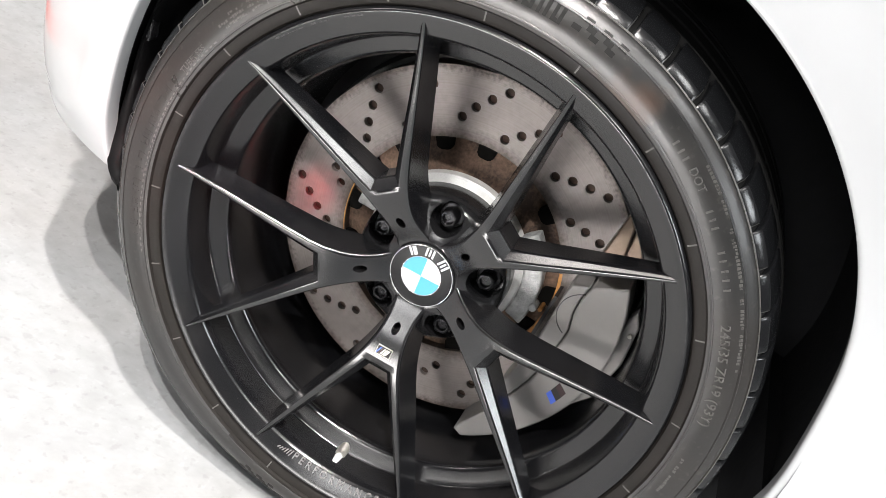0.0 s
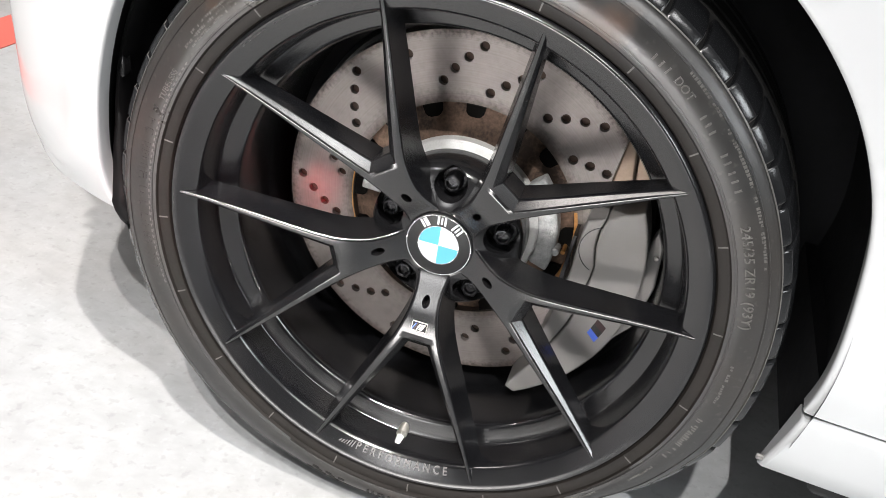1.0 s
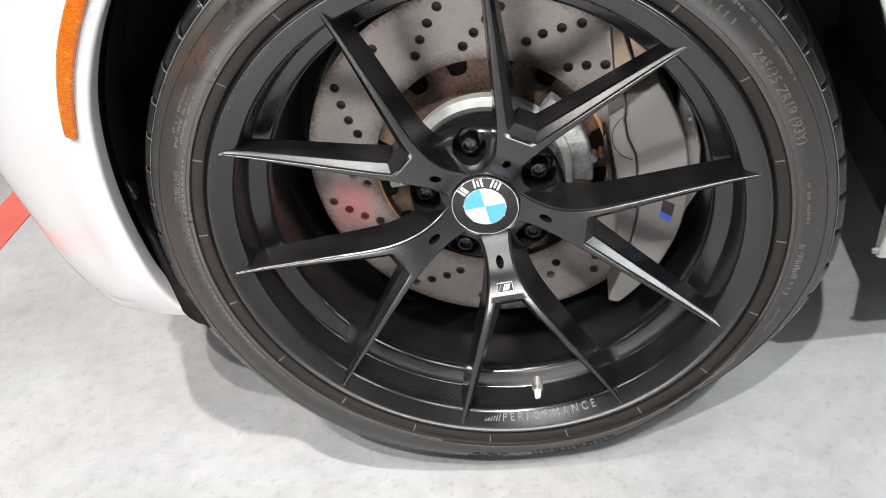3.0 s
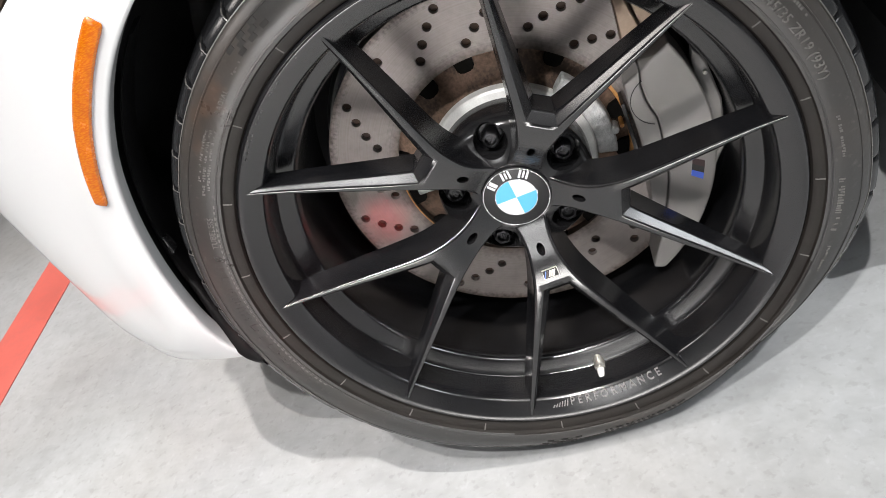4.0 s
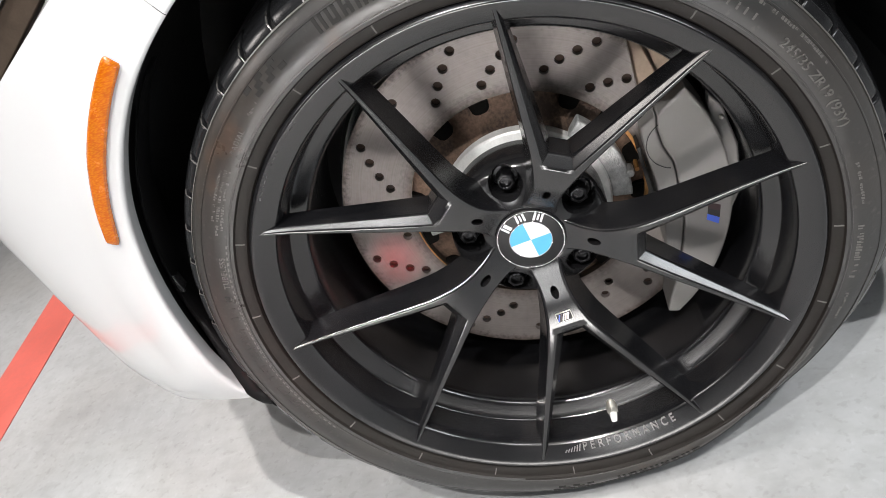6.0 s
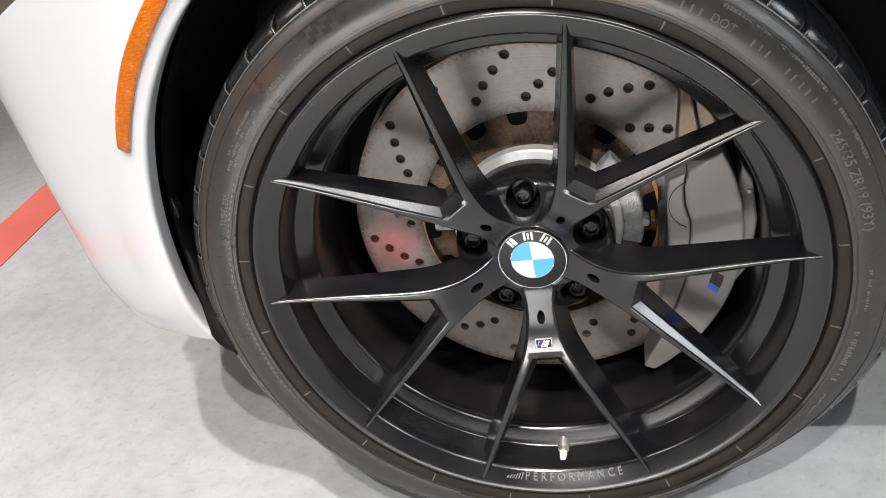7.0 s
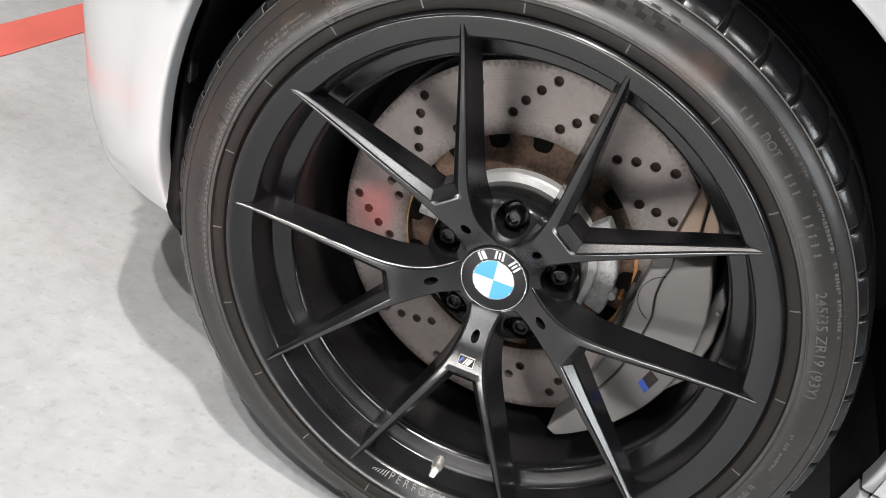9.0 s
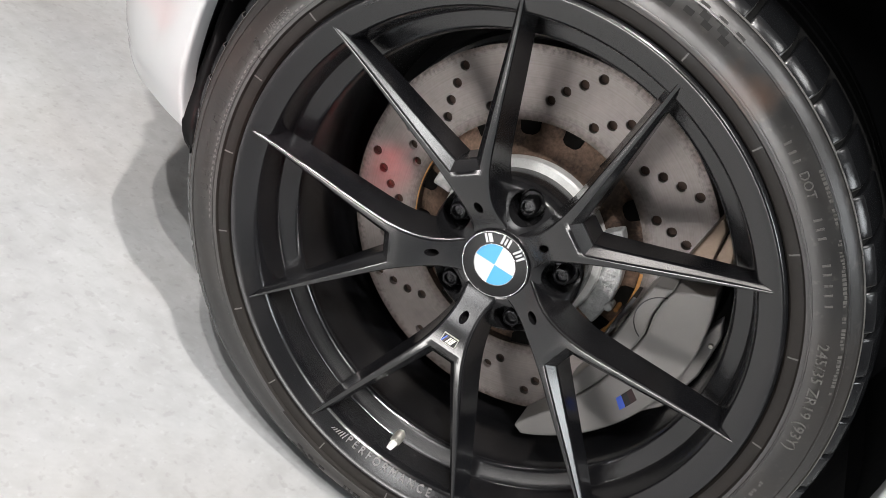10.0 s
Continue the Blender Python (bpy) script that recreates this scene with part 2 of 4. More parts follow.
M_LINER = material("wheel_arch_liner_felt", (0.022, 0.0222, 0.024), 0.7, vary=0.4, scale=15, bump=0.15, bump_scale=60, ior=1.3)
M_SEAL = material("black_rubber_seal", (0.006, 0.006, 0.0064), 0.42, vary=0.3, scale=30, ior=1.2)
M_BOLT = material("black_bolt_steel", (0.022, 0.022, 0.024), 0.3, metal=0.8, vary=0.3, scale=80)
M_SILVER = material("bright_silver", (0.78, 0.78, 0.78), 0.2, metal=1.0, vary=0.05, scale=50)
M_CAPBLACK = material("cap_black_enamel", (0.008, 0.008, 0.009), 0.42, vary=0.1, scale=50, ior=1.35)
M_CAPBLUE = material("cap_blue_enamel", (0.075, 0.36, 0.72), 0.35, vary=0.05, scale=50, ior=1.4)
M_CAPWHITE = material("cap_white_enamel", (0.62, 0.63, 0.64), 0.35, vary=0.04, scale=50, ior=1.4)
M_BLUE = material("blue_enamel", (0.05, 0.12, 0.62), 0.35, vary=0.1, scale=50)
M_RED = material("red_enamel", (0.026, 0.006, 0.007), 0.35, vary=0.1, scale=50)
M_FRAME = material("grey_headlight_frame", (0.16, 0.155, 0.175), 0.35, vary=0.15, scale=40)
M_FAINT = material("faint_stamped_paint", (0.022, 0.022, 0.023), 0.4, vary=0.4, scale=80)
M_VALVE = material("nickel_valve", (0.56, 0.55, 0.50), 0.42, metal=0.8, vary=0.3, scale=150)
# grey instead of the rim's black: glints on the relief, painted in
M_RELIEF = material("glinting_relief", (0.20, 0.19, 0.19), 0.28, metal=0.0, vary=0.3, scale=120)


def amber():
    """Moulded amber plastic: a clear skin over fine prisms."""
    m = material("amber_reflector", (0.53, 0.128, 0.001), 0.22, vary=0.15, scale=60, coat=0.6)
    n, l = m.node_tree.nodes, m.node_tree.links
    tc = n.new("ShaderNodeTexCoord")
    v = n.new("ShaderNodeTexVoronoi")
    v.inputs["Scale"].default_value = 620
    mp = n.new("ShaderNodeMapping")
    mp.inputs["Scale"].default_value = (0.45, 0.45, 1.6)
    l.new(tc.outputs["Object"], mp.inputs["Vector"])
    l.new(mp.outputs["Vector"], v.inputs["Vector"])
    bp = n.new("ShaderNodeBump")
    bp.inputs["Strength"].default_value, bp.inputs["Distance"].default_value = 0.2, 0.001
    l.new(v.outputs["Distance"], bp.inputs["Height"])
    b = n["Principled BSDF"]
    l.new(bp.outputs["Normal"], b.inputs["Normal"])
    old = b.inputs["Base Color"].links[0].from_socket
    # yellower cell centres: the prisms' glints, put into the base colour
    ramp = n.new("ShaderNodeValToRGB")
    ramp.color_ramp.elements[0].position, ramp.color_ramp.elements[1].position = 0.1, 0.75
    ramp.color_ramp.elements[0].color, ramp.color_ramp.elements[1].color = (1, 1.28, 1, 1), (0.80, 0.66, 1, 1)
    l.new(v.outputs["Distance"], ramp.inputs["Fac"])
    mul = n.new("ShaderNodeMix")
    mul.data_type, mul.blend_type = "RGBA", "MULTIPLY"
    mul.inputs["Factor"].default_value = 1
    l.new(old, mul.inputs["A"])
    l.new(ramp.outputs["Color"], mul.inputs["B"])
    l.new(mul.outputs["Result"], b.inputs["Base Color"])
    return m


M_AMBER = amber()


def glass():
    m = bpy.data.materials.new("clear_lens")
    m.use_nodes = True
    b = m.node_tree.nodes["Principled BSDF"]
    b.inputs["Transmission Weight"].default_value, b.inputs["Roughness"].default_value = 1.0, 0.02
    return m


M_GLASS = glass()

# ---- mesh tools ----


def P(r, deg, y):
    a = radians(deg)
    return Vector((r * math.cos(a), y, H + r * math.sin(a)))


def finish(bm, mats, name, angle=35):
    bmesh.ops.remove_doubles(bm, verts=bm.verts, dist=1e-6)
    bmesh.ops.recalc_face_normals(bm, faces=bm.faces)
    me = bpy.data.meshes.new(name)
    for f in bm.faces:
        f.smooth = True
    bm.to_mesh(me)
    bm.free()
    me.set_sharp_from_angle(angle=radians(angle))
    for m in mats if isinstance(mats, (list, tuple)) else [mats]:
        me.materials.append(m)
    return me


def part(name, bm, mats, parent, label="", bevel=0.0, segments=2, angle=35):
    ob = new(name, finish(bm, mats, name, angle))
    ob.parent = parent
    ob.matrix_parent_inverse = parent.matrix_basis.inverted()
    if label:
        tagged(ob, label)
    if bevel:
        b = ob.modifiers.new("bevel", "BEVEL")
        b.width, b.segments, b.limit_method, b.angle_limit = bevel, segments, "ANGLE", radians(32)
    return ob


def thing(name, label, category, at=(0, 0, 0), **more):
    ob = new(name)
    ob.location = at
    return tagged(ob, label, category, **more)


def quad(bm, vs, mat=0):
    vs = list(dict.fromkeys(vs))
    if len(vs) > 2 and not bm.faces.get(vs):
        bm.faces.new(vs).material_index = mat


def lathe(profile, seg=144, a0=0.0, a1=360.0, closed=False, centre=None, axis_h=H):
    """Turn a profile of (r, y) about the axle."""
    bm = bmesh.new()
    full = abs(a1 - a0) > 359.9
    n = seg if full else seg + 1
    rings = []
    for i in range(n):
        a = radians(a0 + (a1 - a0) * i / seg)
        rings.append([bm.verts.new((r * math.cos(a), y, axis_h + r * math.sin(a))) for r, y in profile])
    for i in range(seg):
        p, q = rings[i], rings[(i + 1) % n]
        for k in range(len(profile) - (0 if closed else 1)):
            k2 = (k + 1) % len(profile)
            quad(bm, [p[k], p[k2], q[k2], q[k]])
    if closed and not full:
        bm.faces.new(rings[0])
        bm.faces.new(rings[-1])
    return bm


def prism(points, y0, y1, bm=None):
    """A solid from an outline of (x, z), between two depths."""
    bm = bm or bmesh.new()
    f = [bm.verts.new((x, y0, z)) for x, z in points]
    b = [bm.verts.new((x, y1, z)) for x, z in points]
    bm.faces.new(f)
    bm.faces.new(b)
    for i in range(len(f)):
        j = (i + 1) % len(f)
        bm.faces.new((f[i], f[j], b[j], b[i]))
    return bm


def polar(points):
    return [(r * math.cos(radians(a)), H + r * math.sin(radians(a))) for r, a in points]


def sector(r0, r1, a0, a1, n=8):
    inner = [(r0, a0 + (a1 - a0) * i / n) for i in range(n + 1)]
    outer = [(r1, a1 + (a0 - a1) * i / n) for i in range(n + 1)]
    return polar(inner + outer)


def cylinder(bm, x, z, r, y0, y1, n=24, spin=0.0, sx=1.0, tilt=0.0):
    pts = []
    for i in range(n):
        a = 2 * math.pi * i / n + spin
        dx, dz = r * sx * math.cos(a), r * math.sin(a)
        pts.append((x + dx * math.cos(tilt) - dz * math.sin(tilt), z + dx * math.sin(tilt) + dz * math.cos(tilt)))
    return prism(pts, y0, y1, bm)


def cut(ob, bm):
    """Take the solids of bm out of a mesh."""
    bmesh.ops.recalc_face_normals(bm, faces=bm.faces)
    me = bpy.data.meshes.new("cutter")
    bm.to_mesh(me)
    bm.free()
    tool = new("cutter", me)
    mod = ob.modifiers.new("cut", "BOOLEAN")
    mod.object, mod.operation, mod.solver = tool, "DIFFERENCE", "EXACT"
    graph = bpy.context.evaluated_depsgraph_get()
    graph.update()
    done = bpy.data.meshes.new_from_object(ob.evaluated_get(graph))
    ob.modifiers.remove(mod)
    old = ob.data
    ob.data = done
    bpy.data.objects.remove(tool)
    bpy.data.meshes.remove(old)
    done.set_sharp_from_angle(angle=radians(35))
    return ob


def table(x, pairs):
    return float(np.interp(x, [a for a, b in pairs], [b for a, b in pairs]))


def smooth_table(x, pairs):
    """Interpolation with soft corners."""
    return sum(table(x + d, pairs) for d in (-0.006, -0.003, 0, 0.003, 0.006)) / 5


def box(bm, x0, x1, y0, y1, z0, z1):
    return prism([(x0, z0), (x1, z0), (x1, z1), (x0, z1)], y0, y1, bm)


# ---- the hall ----
def slab(name, x0, x1, y0, y1, z0, z1, mat, label, category):
    ob = new(name, finish(box(None, x0, x1, y0, y1, z0, z1), mat, name))
    return tagged(ob, label, category, kind="structure")


slab("floor", -6, 6, -6, 6, -0.1, 0.0, M_FLOOR, "pale grey polished concrete floor with faint stains", "floor")
slab("ceiling", -6, 6, -6, 6, 5.6, 5.7, M_CEIL, "plain grey hall ceiling", "ceiling")
slab("wall_north", -6.2, 6.2, 6, 6.2, 0, 5.6, M_WALL, "plain pale grey hall wall", "wall")
slab("wall_south", -6.2, 6.2, -6.2, -6, 0, 5.6, M_WALL, "plain pale grey hall wall", "wall")
slab("wall_west", -6.2, -6, -6, 6, 0, 5.6, M_WALL, "plain pale grey hall wall", "wall")
slab("wall_east", 6, 6.2, -6, 6, 0, 5.6, M_WALL, "plain pale grey hall wall", "wall")
line = new("floor_line", finish(box(None, -1.19, -1.083, -3.0, 3.2, 0.0005, 0.0022), M_TAPE, "floor_line"))
tagged(line, "red painted guide line across the concrete floor", "floor marking")

# ---- the car ----
car = thing("car", "white sports coupe with satin black forged wheels parked on concrete", "car")

# body side: a plan curve that wraps round the front corner
PLAN = [(-1.3, -0.030), (-0.45, -0.030), (-0.20, -0.040), (0.0, -0.046), (0.22, -0.050)]
BEND = [(0.20, -0.5), (0.28, 0.5), (0.34, 7), (0.40, 13), (0.42, 18), (0.48, 43), (0.55, 74), (0.62, 81), (0.80, 88), (1.6, 88)]


def front_corner():
    """Distances along the front corner, with the places in plan that they come to."""
    us = np.arange(0.22, 1.6, 0.002)
    knots, turns = zip(*BEND)
    a = np.radians(sum(np.interp(us + d, knots, turns) for d in np.linspace(-0.03, 0.03, 13)) / 13)
    xs = -0.22 - np.concatenate(([0], np.cumsum(np.cos(a[:-1])) * 0.002))
    ys = -0.050 + np.concatenate(([0], np.cumsum(np.sin(a[:-1])) * 0.002))
    return us, xs, ys


CORNER = front_corner()


def side(u, z):
    """From the distance along the body (forward is positive) and the height to a place on its skin."""
    if u < 0.22:
        x, y = -u, sum(table(min(u + d, 0.22), PLAN) for d in (-0.08, -0.04, 0, 0.04, 0.08)) / 5 if u < 0.1 else table(u, PLAN)
    else:
        x, y = float(np.interp(u, CORNER[0], CORNER[1])), float(np.interp(u, CORNER[0], CORNER[2]))
    tuck = max(0.0, 0.34 - z)
    lean = max(0.0, z - 0.60)
    n = 1.0 if u < 0.44 else max(0.2, 1 - (u - 0.44) * 3)
    y += n * (tuck * tuck * (2.2 + 1.3 * min(1.0, max(0.0, (u - 0.33) / 0.06))) + lean * lean * 0.5)
    x -= max(0.0, min(1.0, (u - 0.36) / 0.1)) * (z - 0.36) * 0.12
    return x, y


LIP = [(-6, 0.3640), (-2.4, 0.3650), (5, 0.3665), (12, 0.3668), (18.7, 0.3705), (25, 0.3765), (32, 0.380), (40, 0.3825), (54, 0.3835), (70, 0.383),
       (90, 0.3815), (113, 0.380), (123, 0.3775), (129, 0.3765), (135, 0.374), (142, 0.3695), (149, 0.365), (157, 0.357), (167, 0.348),
       (176, 0.340), (185, 0.3345), (189, 0.330), (191.5, 0.323), (194, 0.318)]


def lip(deg):
    return sum(table(deg + d, LIP) for d in (-3, -1.5, 0, 1.5, 3)) / 5


FAR_FRONT, FAR_REAR, TOP = 1.15, 1.30, 0.92


def skin(a0, a1, step=1.5, zb_front=0.2625, zb_rear=0.290):
    bm = bmesh.new()
    cols = []
    n = max(2, round(abs(a1 - a0) / step))
    shares = [0, 0.0012, 0.0025, 0.004, 0.0062, 0.010, 0.02, 0.035, 0.05, 0.065] + [0.085 + 0.915 * k / 40 for k in range(41)]
    degs = [a0 + (a1 - a0) * i / n for i in range(n + 1)]
    if a0 > 180:
        degs = [a0 + (178 - a0) * i / 60 for i in range(60)] + [d for d in degs if d <= 178]
    n = len(degs) - 1
    for d in degs:
        c, s = math.cos(radians(d)), math.sin(radians(d))
        r0 = lip(d)
        far = min([(FAR_REAR if c > 0 else FAR_FRONT) / max(abs(c), 1e-4), ((TOP - H) if s > 0 else (H - (zb_rear if c > 0 else zb_front))) / max(abs(s), 1e-4)])
        far = max(far, r0 + 0.002)
        wide = min(1.0, max(0.0, (far - r0 - 0.3) / 0.3))
        near = (far - r0) * (1 - wide) + 0.9 * wide
        col = []
        for k in shares:
            r = r0 + (k * near if k < 0.3 else 0.3 * near + (far - r0 - 0.3 * near) * (k - 0.3) / 0.7)
            u, z = -r * c, H + r * s
            x, y = side(u, z)
            low = min(1.0, max(0.0, (0.345 - z) / 0.075)) if c < 0 else 0.0
            e = (r - r0) / (0.043 * (1 + 1.8 * low * low))
            w = min(1, max(0, (e - 0.55) / 0.8))
            flare = 0.010 * (1 - w * w * (3 - 2 * w))
            y -= flare * (1.0 if c < 0 else 0.5 * min(1.0, max(0.0, (d + 3) / 25)))
            if r - r0 < 0.004:
                y += 0.0022 * (1 - (r - r0) / 0.004) ** 2
            col.append(bm.verts.new((x, y, z)))
        # the lip folds back into the arch
        x, y, z = col[0].co
        fold = [bm.verts.new((x * 1.0, y + 0.004, z)), bm.verts.new((x * 1.004, y + 0.02, H + (z - H) * 1.004))]
        # and the lower edge rolls under
        u, z = -far * c, H + far * s
        ahead = Vector(side(u + 0.01, z)) - Vector(side(u - 0.01, z))
        into = Vector((ahead.y, -ahead.x, 0)).normalized()
        if s > 0 or c > 0:
            into = Vector((0, 1, 0))
        end = col[-1].co
        roll = [bm.verts.new(end + into * a + Vector((0, 0, b))) for a, b in ((0.002, -0.0006), (0.005, -0.0008), (0.016, -0.0004), (0.10, 0.003))]
        cols.append(fold[::-1] + col + roll)
    for i in range(n):
        for k in range(len(cols[0]) - 1):
            quad(bm, [cols[i][k], cols[i][k + 1], cols[i + 1][k + 1], cols[i + 1][k]])
    return bm


def head_cut(bm, keep_below=True, shift=0.0):
    """Trim along the lower edge of the headlight."""
    d = Vector((-0.081, 0, -0.042)).normalized()
    nrm = Vector((d.z, 0, -d.x)) if d.x < 0 else Vector((-d.z, 0, d.x))
    if nrm.z < 0:
        nrm = -nrm
    p = Vector((-0.233, 0, 0.709)) + nrm * shift
    bmesh.ops.bisect_plane(bm, geom=bm.verts[:] + bm.edges[:] + bm.faces[:], plane_co=p, plane_no=nrm, clear_outer=keep_below, clear_inner=not keep_below)
    return bm


bumper = part("front_bumper", head_cut(skin(189.8, 118.63)), M_WHITE, car, "white painted front bumper side", angle=60)
fender_bm = skin(118.55, -4.2, 1.0)
part("front_fender", fender_bm, M_WHITE, car, "white painted front fender with a flared wheel arch", angle=60)


def side_skirt():
    bm = bmesh.new()
    prof = [(-0.0315, 0.2865), (-0.0335, 0.284), (-0.0315, 0.262), (-0.026, 0.235), (-0.020, 0.213), (-0.016, 0.209), (-0.010, 0.209), (-0.010, 0.2865)]
    rings = []
    for x in (0.0, 0.004, 0.05, 0.5, 1.0):
        ring = []
        for y, z in prof:
            front = 0.352 + (z - 0.209) * 0.16
            ring.append(bm.verts.new((front + x, y + (0.004 if x == 0.0 else 0), z)))
        rings.append(ring)
    for p, q in zip(rings, rings[1:]):
        for k in range(len(prof)):
            k2 = (k + 1) % len(prof)
            quad(bm, [p[k], p[k2], q[k2], q[k]])
    bm.faces.new(rings[0])
    bm.faces.new(rings[-1])
    return bm


skirt = part("side_skirt", side_skirt(), M_WHITE, car, "white painted side skirt behind the front wheel", bevel=0.002)
part("skirt_end", box(None, 0.3475, 0.356, -0.018, -0.014, 0.2165, 0.2225), M_CALIPER, skirt, bevel=0.0015)


def liner():
    bm = bmesh.new()
    cols = []
    for i in range(67):
        d = 193 - 203 * i / 66
        r = lip(d) + 0.006
        bulge = 0.012 * math.sin(radians(d) * 9) * 0.3
        cols.append([bm.verts.new(P(r + o + bulge * (k > 1), d, y)) for k, (o, y) in enumerate(((0.0, -0.036), (0.003, -0.03), (0.012, 0.03), (0.02, 0.12), (0.02, 0.30)))])
    for p, q in zip(cols, cols[1:]):
        for k in range(4):
            quad(bm, [p[k], p[k + 1], q[k + 1], q[k]])
    return bm


arch = part("wheel_arch_liner", liner(), M_LINER, car, "black felted wheel arch liner")


def liner_flange():
    """The black edge of the liner that shows inside the lip of the arch, wider towards its lower end."""
    bm = bmesh.new()
    cols = []
    for i in range(40):
        d = 130 + 63.2 * i / 39
        w = table(d, [(130, 0.002), (165, 0.005), (180, 0.011), (187, 0.016), (190.5, 0.016), (192.2, 0.015), (193.3, 0.012)])
        r0 = lip(d)
        end = table(d, [(130, 0), (190.8, 0), (192.2, -0.003), (193.2, -0.010)])
        y = -0.048 + table(d, [(130, 0.026), (175, 0.024), (184, 0.014), (188.5, 0.0)])
        cols.append([bm.verts.new(P(r, d, yy)) for r, yy in ((r0 + 0.004 + end, y + 0.03), (r0 + 0.001 + end, y), (r0 - w * 0.5, y - 0.001), (r0 - w, y + 0.004), (r0 - w + 0.003, y + 0.04))])
    for p, q in zip(cols, cols[1:]):
        for k in range(4):
            quad(bm, [p[k], p[k + 1], q[k + 1], q[k]])
    bm.faces.new(cols[0])
    bm.faces.new(cols[-1])
    return bm


part("liner_flange", liner_flange(), M_SEAL, arch, angle=60)
part("liner_clip", prism(polar([(lip(164) - 0.001, 163.2), (lip(164) - 0.0045, 163.8), (lip(166) - 0.0085, 166.4), (lip(166) - 0.007, 167.2), (lip(166) - 0.001, 166.6)]), -0.0245, -0.012), M_GLOSSBLACK, arch, bevel=0.0015)
part("arch_rear_panel", box(None, 0.374, 0.43, -0.013, 0.30, 0.212, 0.305), M_LINER, arch)
part("inner_arch_wall", prism(polar([(0.45, 200 - 220 * i / 40) for i in range(41)]), 0.30, 0.32), M_LINER, arch)
part("underbody", box(None, -0.28, 1.30, 0.36, 1.70, 0.17, 0.26), M_DARK, car, "black plastic underbody panel")
part("floor_pan", box(None, 0.43, 1.30, 0.06, 0.36, 0.135, 0.21), M_DARK, car, bevel=0.01)
part("sill_underside", box(None, 0.40, 1.30, 0.0, 0.34, 0.215, 0.30), M_DARK, car)
part("bumper_underside", box(None, -0.47, -0.325, 0.03, 0.34, 0.272, 0.29), M_DARK, car)
part("bonnet", box(None, -0.45, 1.30, 0.15, 1.55, 0.88, 0.91), M_WHITE, car, "white painted bonnet", bevel=0.02)


def marker():
    bm = bmesh.new()
    rows = []
    ks = [0, 0.008, 0.022, 0.045] + [0.045 + 0.91 * i / 28 for i in range(1, 28)] + [0.955, 0.978, 0.992, 1]
    for i, k in enumerate(ks):
        d = 126.9 + (154.0 - 126.9) * k
        mid = table(d, [(127, 0.3981), (135, 0.3941), (142, 0.3906), (148, 0.3861), (154, 0.3806)])
        w = table(d, [(127, 0.0078), (140, 0.0082), (150, 0.0074), (154, 0.0064)])
        last = min(i, len(ks) - 1 - i)
        w *= (0.72, 0.90, 0.98, 1)[min(last, 3)]
        ring = []
        for e, o in ((-1, 0.0015), (-1, -0.0006), (-0.80, -0.0022), (0, -0.0030), (0.80, -0.0022), (1, -0.0006), (1, 0.0015)):
            r = mid + w * e
            x, z = r * math.cos(radians(d)), H + r * math.sin(radians(d))
            ring.append(bm.verts.new((x, side(-x, z)[1] - 0.012 + o * (0.3 if last == 0 else 0.8 if last == 1 else 1), z)))
        rows.append(ring)
    for p, q in zip(rows, rows[1:]):
        for k in range(6):
            quad(bm, [p[k], p[k + 1], q[k + 1], q[k]])
    bm.faces.new(rows[0])
    bm.faces.new(rows[-1])
    return bm


part("side_marker", marker(), M_AMBER, bumper, "amber side marker reflector in the bumper")


def headlight():
    d = Vector((0.888, 0, 0.460))
    up = Vector((-0.460, 0, 0.888))
    base = Vector((-0.233, -0.034, 0.709))

    def strip(a, b, y0, y1, s0=-0.35, s1=0.12):
        bm = bmesh.new()
        vs = []
        for s in (s0, s1):
            for o, y in ((a, y0), (b, y0), (b, y1), (a, y1)):
                v = base + d * s + up * o
                vs.append(bm.verts.new((v.x, base.y + y + max(0, -s - 0.15) * 0.5, v.z)))
        for k in range(4):
            quad(bm, [vs[k], vs[(k + 1) % 4], vs[4 + (k + 1) % 4], vs[4 + k]])
        bm.faces.new(vs[:4])
        bm.faces.new(vs[4:])
        return bm

    head = part("headlight", strip(0.0015, 0.0068, -0.002, 0.012), M_FRAME, car, "clear headlight with a dark surround")
    part("lens", strip(0.0068, 0.14, 0.002, 0.006), M_GLASS, head).visible_shadow = False
    part("reflector", strip(0.007, 0.14, 0.040, 0.050), M_CAST, head)
    part("bezel", strip(0.009, 0.034, 0.018, 0.034, -0.35, -0.045), M_PADEND, head, "brown inner bezel of the headlight", bevel=0.002)
    part("chrome_trim", strip(0.011, 0.036, 0.014, 0.022, -0.044, -0.040), M_SILVER, head)
    part("chrome_trim", strip(0.0345, 0.038, 0.012, 0.036, -0.35, -0.044), M_SILVER, head)


headlight()

# ---- the wheel ----


def fillet(profile, radius, n=5):
    """Round the corners of a profile of (r, y)."""
    out = [profile[0]]
    for a, b, c in zip(profile, profile[1:], profile[2:]):
        a, b, c = Vector(a), Vector(b), Vector(c)
        d = min(radius, (a - b).length * 0.45, (c - b).length * 0.45)
        p, q = b + (a - b).normalized() * d, b + (c - b).normalized() * d
        for k in range(n + 1):
            t = k / n
            v = p * (1 - t) ** 2 + b * 2 * t * (1 - t) + q * t * t
            out.append((v.x, v.y))
    return out + [profile[-1]]


